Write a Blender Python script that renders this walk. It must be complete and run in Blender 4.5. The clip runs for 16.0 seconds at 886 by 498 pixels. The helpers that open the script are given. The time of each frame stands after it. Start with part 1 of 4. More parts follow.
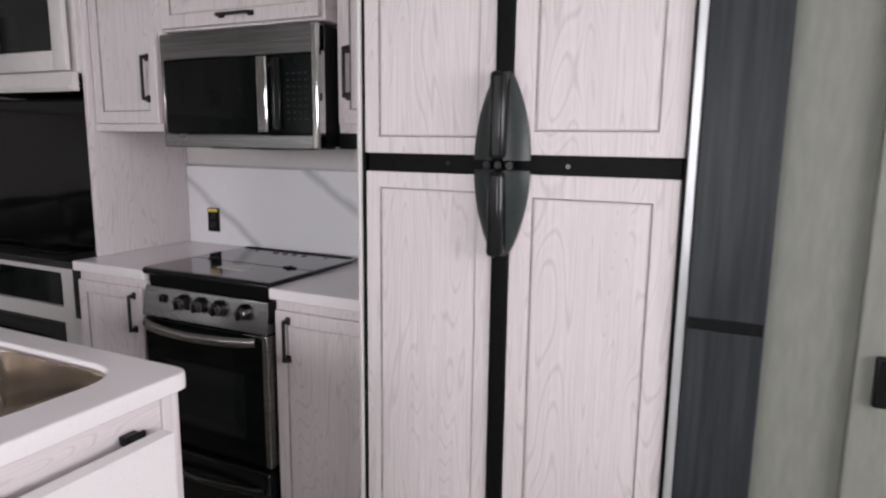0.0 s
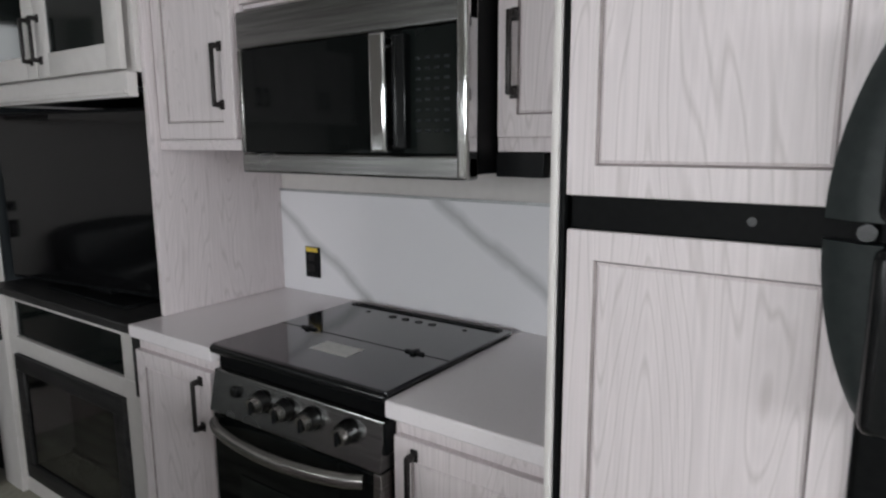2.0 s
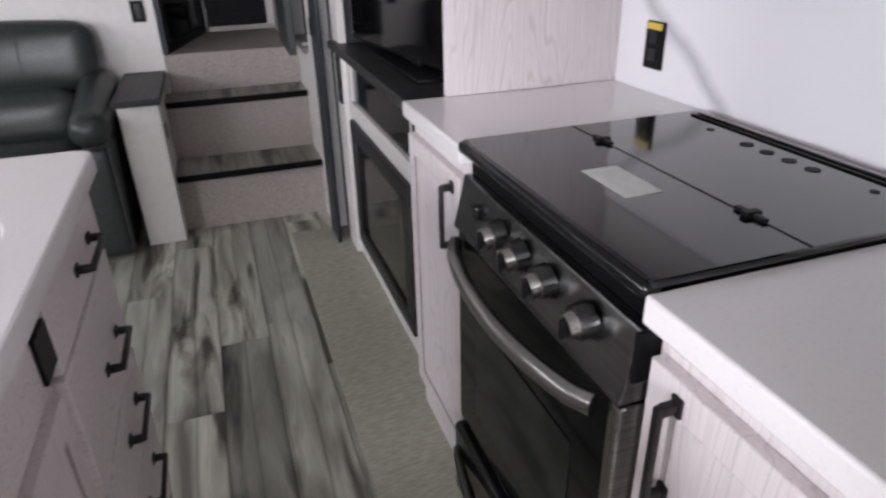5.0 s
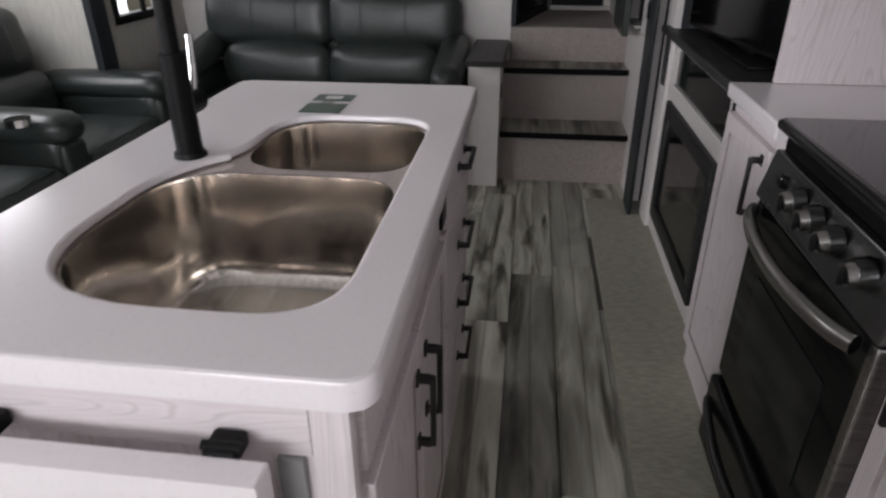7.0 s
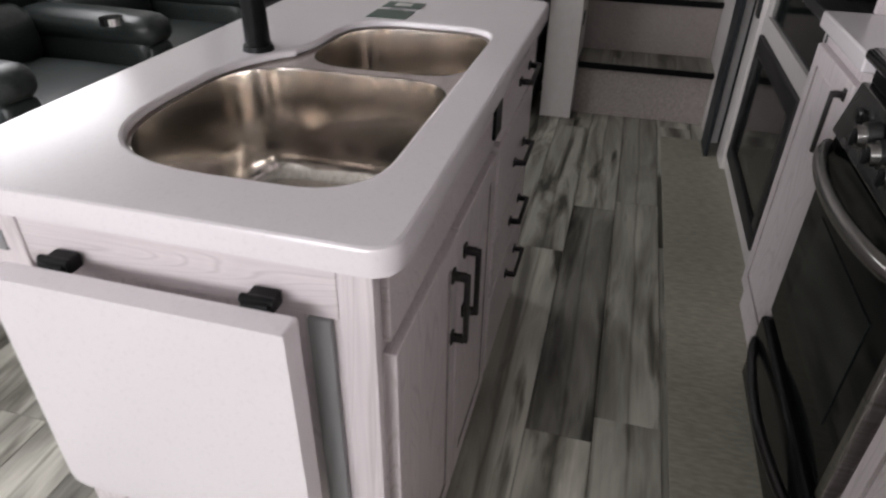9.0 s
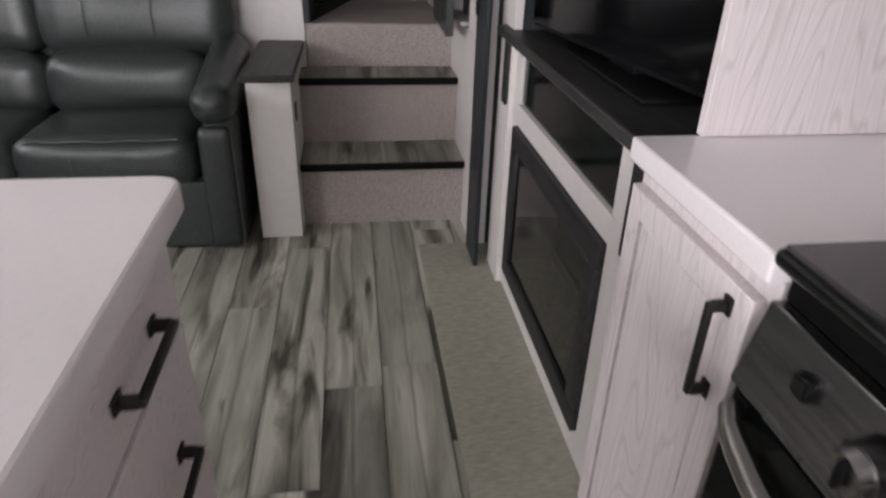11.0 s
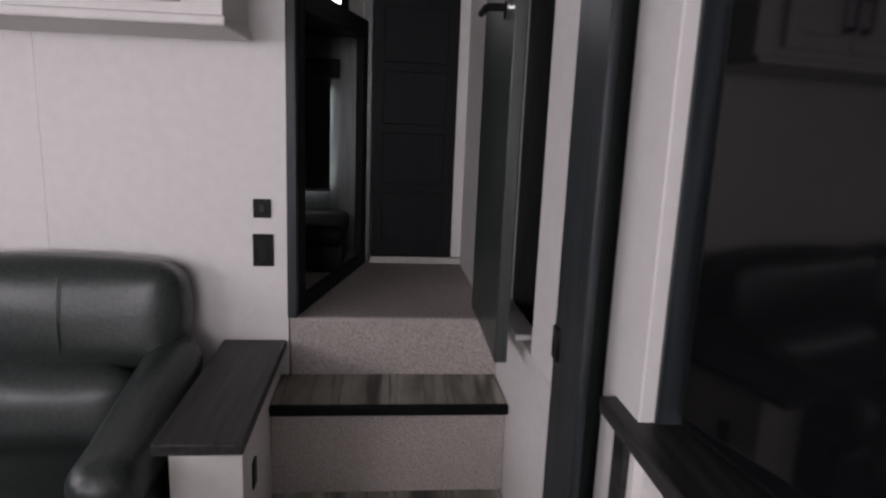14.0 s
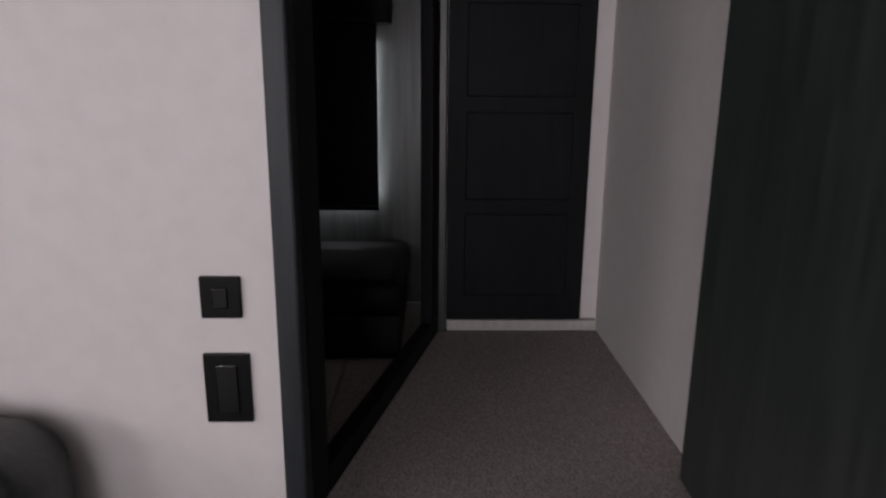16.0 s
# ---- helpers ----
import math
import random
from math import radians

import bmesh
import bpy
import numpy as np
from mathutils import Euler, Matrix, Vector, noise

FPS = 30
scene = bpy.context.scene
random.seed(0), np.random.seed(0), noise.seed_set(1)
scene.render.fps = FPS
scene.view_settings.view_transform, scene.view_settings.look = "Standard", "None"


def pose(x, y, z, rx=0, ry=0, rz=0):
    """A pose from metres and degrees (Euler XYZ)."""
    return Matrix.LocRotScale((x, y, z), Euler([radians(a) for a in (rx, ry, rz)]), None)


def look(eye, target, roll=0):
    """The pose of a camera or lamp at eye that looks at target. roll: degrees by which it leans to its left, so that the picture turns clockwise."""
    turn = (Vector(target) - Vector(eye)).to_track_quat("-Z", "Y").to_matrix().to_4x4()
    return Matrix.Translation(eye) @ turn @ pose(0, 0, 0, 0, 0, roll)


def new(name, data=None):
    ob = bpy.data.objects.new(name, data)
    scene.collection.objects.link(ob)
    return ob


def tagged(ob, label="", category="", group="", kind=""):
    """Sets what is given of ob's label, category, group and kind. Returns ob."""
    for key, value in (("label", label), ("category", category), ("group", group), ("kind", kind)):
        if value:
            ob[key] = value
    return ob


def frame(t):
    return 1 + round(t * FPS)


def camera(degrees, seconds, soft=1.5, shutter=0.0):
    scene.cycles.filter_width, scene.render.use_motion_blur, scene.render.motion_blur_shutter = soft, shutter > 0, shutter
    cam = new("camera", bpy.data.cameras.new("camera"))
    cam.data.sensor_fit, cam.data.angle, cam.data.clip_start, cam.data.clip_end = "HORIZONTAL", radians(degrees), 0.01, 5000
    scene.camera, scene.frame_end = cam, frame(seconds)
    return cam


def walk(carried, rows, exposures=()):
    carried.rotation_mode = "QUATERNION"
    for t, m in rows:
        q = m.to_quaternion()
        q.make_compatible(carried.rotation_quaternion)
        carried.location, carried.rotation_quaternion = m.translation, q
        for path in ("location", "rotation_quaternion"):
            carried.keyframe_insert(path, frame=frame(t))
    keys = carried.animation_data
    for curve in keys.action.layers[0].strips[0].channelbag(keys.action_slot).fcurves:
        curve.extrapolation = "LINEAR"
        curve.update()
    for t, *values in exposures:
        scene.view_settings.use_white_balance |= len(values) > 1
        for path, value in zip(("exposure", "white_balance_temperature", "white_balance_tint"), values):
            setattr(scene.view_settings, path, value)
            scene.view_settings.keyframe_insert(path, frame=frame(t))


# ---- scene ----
cam = camera(69.2, 16.0, soft=2.3, shutter=0.3)
PATH = [
    (0, (0.304, 0.128, 1.4), (-0.548, 1.907, 1.065), 0.7),
    (0.5, (0.13, 0.31, 1.385), (-0.789, 2.049, 1.021), 0.8),
    (1, (-0.055, 0.46, 1.404), (-1.03, 2.169, 1.044), 0.2),
    (1.5, (-0.222, 0.611, 1.435), (-1.209, 2.314, 1.081), -0.0),
    (2, (-0.274, 0.781, 1.445), (-1.412, 2.391, 1.108), -0.3),
    (2.5, (-0.297, 0.942, 1.451), (-1.589, 2.434, 1.125), -0.6),
    (3, (-0.408, 1.074, 1.444), (-1.738, 2.54, 1.155), -0.3),
    (3.5, (-0.532, 1.16, 1.409), (-1.955, 2.522, 1.064), -0.3),
    (4, (-0.588, 1.265, 1.312), (-2.108, 2.386, 0.655), 0.4),
    (4.5, (-0.599, 1.331, 1.287), (-2.197, 2.196, 0.452), -0.1),
    (5, (-0.586, 1.325, 1.285), (-2.281, 1.897, 0.392), -1.4),
    (5.2, (-0.58, 1.307, 1.286), (-2.3, 1.766, 0.374), -1.6),
    (7.5, (-0.173, 1.197, 1.306), (-1.914, 0.789, 0.299), 0.15),
    (8, (-0.12, 1.211, 1.29), (-1.725, 0.741, 0.185), 1.14),
    (10.5, (-0.842, 1.298, 1.249), (-2.6, 1.236, 0.297), -1.0),
    (11, (-1.143, 1.297, 1.236), (-2.883, 1.55, 0.285), 1.7),
    (11.5, (-1.355, 1.336, 1.28), (-3.147, 1.683, 0.462), 2.0),
    (12, (-1.489, 1.361, 1.323), (-3.342, 1.726, 0.665), 2.2),
    (12.5, (-1.596, 1.373, 1.392), (-3.508, 1.756, 0.948), 2.3),
    (13, (-1.746, 1.346, 1.449), (-3.68, 1.73, 1.117), 2.2),
    (13.5, (-1.919, 1.313, 1.394), (-3.855, 1.647, 1.019), 2.1),
    (14, (-2.199, 1.357, 1.372), (-4.148, 1.559, 0.973), 2.3),
    (14.5, (-2.48, 1.332, 1.387), (-4.434, 1.486, 0.989), 1.6),
    (15, (-2.781, 1.283, 1.387), (-4.735, 1.404, 0.978), 1.4),
    (15.5, (-3.087, 1.292, 1.363), (-5.032, 1.393, 0.91), 2.0),
    (16, (-3.332, 1.283, 1.345), (-5.276, 1.323, 0.877), 0.5),
]
EXPOSURES = [(t, stops, kelvin, tint) for t, stops, kelvin, tint in (
    (0, -0.45, 6600, 18), (1, -0.4, 6600, 18), (2, -0.58, 6450, 10), (3, -0.35, 6350, 6), (3.5, -0.35, 6350, 6), (4, -0.12, 6400, 13), (4.5, 0.3, 6400, 16),
    (5, 0.4, 6400, 16), (7.5, -0.58, 6550, 16), (8, -0.5, 6550, 18), (10.5, 0.05, 6750, 13), (11, 0.35, 6700, 18), (11.5, 0.3, 6600, 19), (12, 0.3, 6600, 20),
    (12.5, 0.1, 6600, 20), (13, 0.05, 6600, 21), (14.5, 0.0, 6600, 23), (15.5, -0.25, 6700, 24), (16, -0.1, 6700, 25))]
walk(cam, [(t, look(eye, target, roll)) for t, eye, target, roll in PATH], EXPOSURES)

# ---- world and daylight ----
world = bpy.data.worlds.new("sky")
scene.world = world
world.use_nodes = True
wn = world.node_tree.nodes
sky = wn.new("ShaderNodeTexSky")
sky.sky_type, sky.sun_disc, sky.sun_elevation, sky.sun_rotation = "NISHITA", False, radians(40), radians(150)
world.node_tree.links.new(sky.outputs[0], wn["Background"].inputs[0])
wn["Background"].inputs[1].default_value = 0.12
sun = new("sun", bpy.data.lights.new("sun", "SUN"))
sun.data.energy, sun.data.angle, sun.data.color = 0.8, radians(12), (1.0, 0.96, 0.9)
sun.matrix_world = look((6, -10, 9), (0, 0, 0))


def window_light(name, eye, target, w, h, watts, colour):
    lamp = new(name, bpy.data.lights.new(name, "AREA"))
    lamp.data.shape, lamp.data.size, lamp.data.size_y = "RECTANGLE", w, h
    lamp.data.energy, lamp.data.color = watts, colour
    lamp.matrix_world = look(eye, target)


DAY = (0.95, 0.98, 1.0)
window_light("rear_window_light", (2.56, 0.25, 1.5), (0, 0.1, 1.2), 1.85, 0.95, 92, DAY)
window_light("dinette_window_light", (-0.45, -1.43, 1.45), (-0.45, 0, 1.35), 1.45, 0.76, 42, DAY)
window_light("lounge_window_light", (-2.45, -1.43, 1.6), (-2.3, -1.0, 0.5), 1.05, 0.5, 21, DAY)
window_light("front_window_light", (-3.70, -0.855, 1.11), (-3.7, 0, 1.05), 0.46, 0.46, 0.9, DAY)
window_light("bedroom_window_light", (-5.62, 0.85, 2.08), (-5.0, 0.9, 2.0), 0.5, 0.4, 0.25, DAY)
# daylight leaking past the blackout shade of the dark bedroom
window_light("shade_gap_light", (-5.106, 1.128, 1.27), (-5.112, 1.20, 1.27), 0.02, 0.42, 0.7, DAY)
window_light("shade_sill_light", (-5.106, 0.93, 1.058), (-5.112, 0.93, 0.98), 0.40, 0.02, 0.6, DAY)

# ---- materials ----


def nodes_of(name):
    m = bpy.data.materials.new(name)
    m.use_nodes = True
    return m, m.node_tree.nodes, m.node_tree.links, m.node_tree.nodes["Principled BSDF"]


def surf(name, c1, c2, size=(8, 8, 8), rough=0.5, metal=0.0, bump=0.1, blotch=0.12, detail=6, warp=0.0, island=0.0,
         lo=0.35, hi=0.65, coat=0.0, spec=0.5, rough_var=0.1):
    """Two-tone noise grain, a large soft blotch over it, varying gloss and fine relief."""
    m, n, l, b = nodes_of(name)
    co = n.new("ShaderNodeTexCoord")
    mp = n.new("ShaderNodeMapping")
    mp.inputs["Scale"].default_value = size
    l.new(co.outputs["Object"], mp.inputs["Vector"])
    g = n.new("ShaderNodeTexNoise")
    g.inputs["Scale"].default_value, g.inputs["Detail"].default_value = 1.0, detail
    g.inputs["Distortion"].default_value = warp
    l.new(mp.outputs[0], g.inputs["Vector"])
    r = n.new("ShaderNodeValToRGB")
    r.color_ramp.elements[0].position, r.color_ramp.elements[1].position = lo, hi
    r.color_ramp.elements[0].color, r.color_ramp.elements[1].color = (*c1, 1), (*c2, 1)
    l.new(g.outputs["Fac"], r.inputs[0])
    big = n.new("ShaderNodeTexNoise")
    big.inputs["Scale"].default_value, big.inputs["Detail"].default_value = 1.7, 3
    l.new(co.outputs["Object"], big.inputs["Vector"])
    k = n.new("ShaderNodeMapRange")
    k.inputs["To Min"].default_value, k.inputs["To Max"].default_value = 1 - blotch, 1 + blotch
    l.new(big.outputs["Fac"], k.inputs["Value"])
    mul = n.new("ShaderNodeVectorMath")
    mul.operation = "SCALE"
    l.new(r.outputs[0], mul.inputs[0])
    l.new(k.outputs[0], mul.inputs["Scale"])
    out = mul.outputs[0]
    if island:
        info = n.new("ShaderNodeObjectInfo")
        k2 = n.new("ShaderNodeMapRange")
        k2.inputs["To Min"].default_value, k2.inputs["To Max"].default_value = 1 - island, 1 + island
        l.new(info.outputs["Random"], k2.inputs["Value"])
        m2 = n.new("ShaderNodeVectorMath")
        m2.operation = "SCALE"
        l.new(out, m2.inputs[0])
        l.new(k2.outputs[0], m2.inputs["Scale"])
        out = m2.outputs[0]
    l.new(out, b.inputs["Base Color"])
    rr = n.new("ShaderNodeMapRange")
    rr.inputs["To Min"].default_value, rr.inputs["To Max"].default_value = max(0.02, rough - rough_var), min(1, rough + rough_var)
    l.new(big.outputs["Fac"], rr.inputs["Value"])
    l.new(rr.outputs[0], b.inputs["Roughness"])
    b.inputs["Metallic"].default_value = metal
    b.inputs["Coat Weight"].default_value = coat
    b.inputs["Specular IOR Level"].default_value = spec
    if bump:
        bp = n.new("ShaderNodeBump")
        bp.inputs["Strength"].default_value, bp.inputs["Distance"].default_value = bump, 0.002
        l.new(g.outputs["Fac"], bp.inputs["Height"])
        l.new(bp.outputs[0], b.inputs["Normal"])
    return m


def wood(name, light, dark, vein, rough=0.5, along=2):
    """Cathedral-grain laminate: rings warped by noise, stretched along one axis."""
    m, n, l, b = nodes_of(name)
    co = n.new("ShaderNodeTexCoord")
    stretch, fine = [3.6, 3.6, 3.6], [170.0, 170.0, 170.0]
    stretch[along], fine[along] = 0.42, 4.0
    mp = n.new("ShaderNodeMapping")
    mp.inputs["Scale"].default_value = stretch
    l.new(co.outputs["Object"], mp.inputs["Vector"])
    g = n.new("ShaderNodeTexNoise")
    g.inputs["Scale"].default_value, g.inputs["Detail"].default_value, g.inputs["Distortion"].default_value = 2.0, 2.0, 0.4
    l.new(mp.outputs[0], g.inputs["Vector"])
    mu = n.new("ShaderNodeMath")
    mu.operation = "MULTIPLY"
    mu.inputs[1].default_value = 27.0
    l.new(g.outputs["Fac"], mu.inputs[0])
    fr = n.new("ShaderNodeMath")
    fr.operation = "PINGPONG"
    fr.inputs[1].default_value = 0.5
    l.new(mu.outputs[0], fr.inputs[0])
    r = n.new("ShaderNodeValToRGB")
    e = r.color_ramp.elements
    e[0].position, e[0].color = 0.0, (*vein, 1)
    e[1].position, e[1].color = 0.16, (*light, 1)
    x = e.new(0.5)
    x.color = (*dark, 1)
    l.new(fr.outputs[0], r.inputs[0])
    mp2 = n.new("ShaderNodeMapping")
    mp2.inputs["Scale"].default_value = fine
    l.new(co.outputs["Object"], mp2.inputs["Vector"])
    f = n.new("ShaderNodeTexNoise")
    f.inputs["Scale"].default_value, f.inputs["Detail"].default_value = 1.0, 4.0
    l.new(mp2.outputs[0], f.inputs["Vector"])
    k = n.new("ShaderNodeMapRange")
    k.inputs["To Min"].default_value, k.inputs["To Max"].default_value = 0.80, 1.14
    l.new(f.outputs["Fac"], k.inputs["Value"])
    mul = n.new("ShaderNodeVectorMath")
    mul.operation = "SCALE"
    l.new(r.outputs[0], mul.inputs[0])
    l.new(k.outputs[0], mul.inputs["Scale"])
    l.new(mul.outputs[0], b.inputs["Base Color"])
    b.inputs["Roughness"].default_value = rough
    bp = n.new("ShaderNodeBump")
    bp.inputs["Strength"].default_value, bp.inputs["Distance"].default_value = 0.12, 0.001
    l.new(f.outputs["Fac"], bp.inputs["Height"])
    l.new(bp.outputs[0], b.inputs["Normal"])
    return m


def plank_mat(name, gain=1.0):
    """Weathered grey plank printed as narrow strips: strip tones, long dark streaks, knots and fine grain."""
    m, n, l, b = nodes_of(name)
    co = n.new("ShaderNodeTexCoord")
    info = n.new("ShaderNodeObjectInfo")

    def math_node(op, a, c=None, d=None):
        t = n.new("ShaderNodeMath")
        t.operation = op
        for k, v in enumerate((a, c, d)):
            if v is None:
                continue
            if isinstance(v, (int, float)):
                t.inputs[k].default_value = v
            else:
                l.new(v, t.inputs[k])
        return t.outputs[0]
    off = n.new("ShaderNodeVectorMath")
    off.operation = "SCALE"
    off.inputs[0].default_value = (31.0, 17.0, 9.0)
    l.new(info.outputs["Random"], off.inputs["Scale"])
    add = n.new("ShaderNodeVectorMath")
    l.new(co.outputs["Object"], add.inputs[0])
    l.new(off.outputs[0], add.inputs[1])

    def layer(scale, detail, warp):
        mp = n.new("ShaderNodeMapping")
        mp.inputs["Scale"].default_value = scale
        l.new(add.outputs[0], mp.inputs["Vector"])
        t = n.new("ShaderNodeTexNoise")
        t.inputs["Scale"].default_value, t.inputs["Detail"].default_value, t.inputs["Distortion"].default_value = 1.0, detail, warp
        l.new(mp.outputs[0], t.inputs["Vector"])
        return t.outputs["Fac"]

    def ramp(value, *stops):
        r = n.new("ShaderNodeValToRGB")
        e = r.color_ramp.elements
        e[0].position, e[0].color = stops[0][0], (*stops[0][1], 1)
        e[1].position, e[1].color = stops[-1][0], (*stops[-1][1], 1)
        for p, c in stops[1:-1]:
            e.new(p).color = (*c, 1)
        l.new(value, r.inputs[0])
        return r.outputs[0]

    def times(a, c):
        t = n.new("ShaderNodeVectorMath")
        t.operation = "MULTIPLY"
        l.new(a, t.inputs[0])
        l.new(c, t.inputs[1])
        return t.outputs[0]
    wavy = math_node("MULTIPLY_ADD", layer((2.0, 3.0, 3.0), 3, 0), 0.03, -0.015)
    sep = n.new("ShaderNodeSeparateXYZ")
    l.new(co.outputs["Object"], sep.inputs[0])
    across = math_node("MULTIPLY", math_node("ADD", sep.outputs["Y"], wavy), 1 / 0.0838)
    strip = math_node("FLOOR", across)
    pick = n.new("ShaderNodeTexWhiteNoise")
    pick.noise_dimensions = "2D"
    both = n.new("ShaderNodeCombineXYZ")
    l.new(strip, both.inputs[0])
    l.new(math_node("MULTIPLY", info.outputs["Random"], 91.0), both.inputs[1])
    l.new(both.outputs[0], pick.inputs["Vector"])
    edge = math_node("PINGPONG", across, 0.5)
    grain, stain, fine = layer((1.3, 9, 4), 5, 0.8), layer((1.7, 10, 4), 6, 0.6), layer((7, 130, 4), 3, 0)
    colour = ramp(grain, (0.28, (0.115, 0.110, 0.092)), (0.43, (0.27, 0.262, 0.222)), (0.62, (0.50, 0.49, 0.425)))
    colour = times(colour, ramp(stain, (0.32, (0.13, 0.125, 0.11)), (0.39, (0.5, 0.49, 0.47)), (0.46, (1, 1, 1))))
    colour = times(colour, ramp(edge, (0.0, (0.62, 0.61, 0.59)), (0.09, (1, 1, 1))))
    colour = times(colour, ramp(pick.outputs["Value"], (0.0, (0.62, 0.62, 0.62)), (1.0, (1.0, 1.0, 1.0))))
    colour = times(colour, info.outputs["Color"])
    k2 = n.new("ShaderNodeMapRange")
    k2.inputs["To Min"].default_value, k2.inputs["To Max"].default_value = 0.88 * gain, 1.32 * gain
    l.new(fine, k2.inputs["Value"])
    sc = n.new("ShaderNodeVectorMath")
    sc.operation = "SCALE"
    l.new(colour, sc.inputs[0])
    l.new(k2.outputs[0], sc.inputs["Scale"])
    l.new(sc.outputs[0], b.inputs["Base Color"])
    b.inputs["Roughness"].default_value = 0.42
    bp = n.new("ShaderNodeBump")
    bp.inputs["Strength"].default_value, bp.inputs["Distance"].default_value = 0.15, 0.001
    l.new(fine, bp.inputs["Height"])
    l.new(bp.outputs[0], b.inputs["Normal"])
    return m


def marble(name):
    """White stone with thin grey veins falling to one side."""
    m, n, l, b = nodes_of(name)
    co = n.new("ShaderNodeTexCoord")
    nz = n.new("ShaderNodeTexNoise")
    nz.inputs["Scale"].default_value, nz.inputs["Detail"].default_value = 4.5, 5.0
    l.new(co.outputs["Object"], nz.inputs["Vector"])
    dot = n.new("ShaderNodeVectorMath")
    dot.operation = "DOT_PRODUCT"
    dot.inputs[1].default_value = (0.68, 0.0, 1.0)
    l.new(co.outputs["Object"], dot.inputs[0])
    ma = n.new("ShaderNodeMath")
    ma.operation = "MULTIPLY_ADD"
    ma.inputs[1].default_value, ma.inputs[2].default_value = 0.09, -0.381 + 0.54 * 6
    l.new(nz.outputs["Fac"], ma.inputs[0])
    ad = n.new("ShaderNodeMath")
    l.new(dot.outputs["Value"], ad.inputs[0])
    l.new(ma.outputs[0], ad.inputs[1])
    pp = n.new("ShaderNodeMath")
    pp.operation = "PINGPONG"
    pp.inputs[1].default_value = 0.27
    l.new(ad.outputs[0], pp.inputs[0])
    r = n.new("ShaderNodeValToRGB")
    e = r.color_ramp.elements
    e[0].position, e[0].color = 0.0, (0.55, 0.55, 0.57, 1)
    e[1].position, e[1].color = 0.034, (0.86, 0.85, 0.88, 1)
    x = e.new(0.014)
    x.color = (0.68, 0.68, 0.70, 1)
    l.new(pp.outputs[0], r.inputs[0])
    l.new(r.outputs[0], b.inputs["Base Color"])
    b.inputs["Roughness"].default_value = 0.25
    return m


WOOD = wood("whitewashed_wood", (0.70, 0.64, 0.65), (0.67, 0.61, 0.62), (0.58, 0.525, 0.53))
WOOD_X = wood("whitewashed_wood_across", (0.70, 0.64, 0.65), (0.67, 0.61, 0.62), (0.58, 0.525, 0.53), along=1)
GROOVE = surf("groove_stain", (0.22, 0.19, 0.19), (0.32, 0.28, 0.28), (20, 20, 20), 0.6)
WHITE_PAINT = surf("white_panel", (0.625, 0.595, 0.58), (0.655, 0.625, 0.61), (30, 30, 30), 0.5, bump=0.04, blotch=0.03)
BEIGE_WALL = surf("beige_wall_paper", (0.42, 0.41, 0.38), (0.48, 0.47, 0.43), (60, 60, 12), 0.6, bump=0.08, blotch=0.06)
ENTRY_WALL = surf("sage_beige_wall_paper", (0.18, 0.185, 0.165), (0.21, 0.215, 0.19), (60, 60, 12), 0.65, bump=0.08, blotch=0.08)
CEIL = surf("ceiling_vinyl", (0.42, 0.41, 0.40), (0.47, 0.46, 0.45), (40, 40, 40), 0.7)
QUARTZ = surf("white_solid_surface", (0.735, 0.695, 0.71), (0.775, 0.735, 0.75), (160, 160, 160), 0.2, bump=0.0, blotch=0.03, lo=0.3, hi=0.45)
MARBLE = marble("veined_marble")
BLACK_GLASS = surf("black_glass", (0.003, 0.004, 0.004), (0.005, 0.006, 0.006), (3, 3, 3), 0.05, bump=0, blotch=0.05, rough_var=0.02, spec=0.15)
TV_GLASS = surf("tv_screen", (0.003, 0.003, 0.0035), (0.004, 0.004, 0.0045), (3, 3, 3), 0.055, bump=0, rough_var=0.02, spec=0.3)
GREY_GLASS = surf("smoked_glass", (0.006, 0.008, 0.008), (0.009, 0.012, 0.011), (3, 3, 3), 0.08, bump=0, rough_var=0.02, spec=0.25)
COVER_GLASS = surf("hazy_black_glass", (0.006, 0.007, 0.009), (0.010, 0.011, 0.014), (9, 9, 9), 0.10, bump=0, blotch=0.2, rough_var=0.04, spec=0.6, coat=0.3)
CLEAR, cn, clk, cb = nodes_of("tinted_clear_glass")
cb.inputs["Base Color"].default_value = (0.35, 0.38, 0.38, 1)
cb.inputs["Roughness"].default_value, cb.inputs["Transmission Weight"].default_value, cb.inputs["IOR"].default_value = 0.03, 1.0, 1.45
BLACK = surf("black_plastic", (0.003, 0.0034, 0.004), (0.0055, 0.006, 0.0065), (60, 60, 60), 0.42, bump=0.05, spec=0.14)
GLOSS_BLACK = surf("gloss_black_plastic", (0.004, 0.0045, 0.005), (0.006, 0.0065, 0.007), (60, 60, 60), 0.2, bump=0.0, rough_var=0.04, spec=0.35)
LENS_BLACK = surf("dark_green_handle_plastic", (0.020, 0.026, 0.026), (0.028, 0.034, 0.034), (60, 60, 60), 0.35, bump=0.02, spec=0.3)
BRONZE = surf("dark_bronze", (0.016, 0.014, 0.014), (0.030, 0.026, 0.026), (80, 80, 80), 0.4, 0.6, bump=0.05)
STEEL = surf("brushed_steel", (0.33, 0.32, 0.31), (0.46, 0.45, 0.435), (4, 4, 160), 0.25, 1.0, bump=0.06, blotch=0.06, rough_var=0.06)
DARK_STEEL = surf("black_stainless", (0.075, 0.077, 0.078), (0.13, 0.132, 0.133), (4, 4, 160), 0.28, 1.0, bump=0.05, rough_var=0.06)
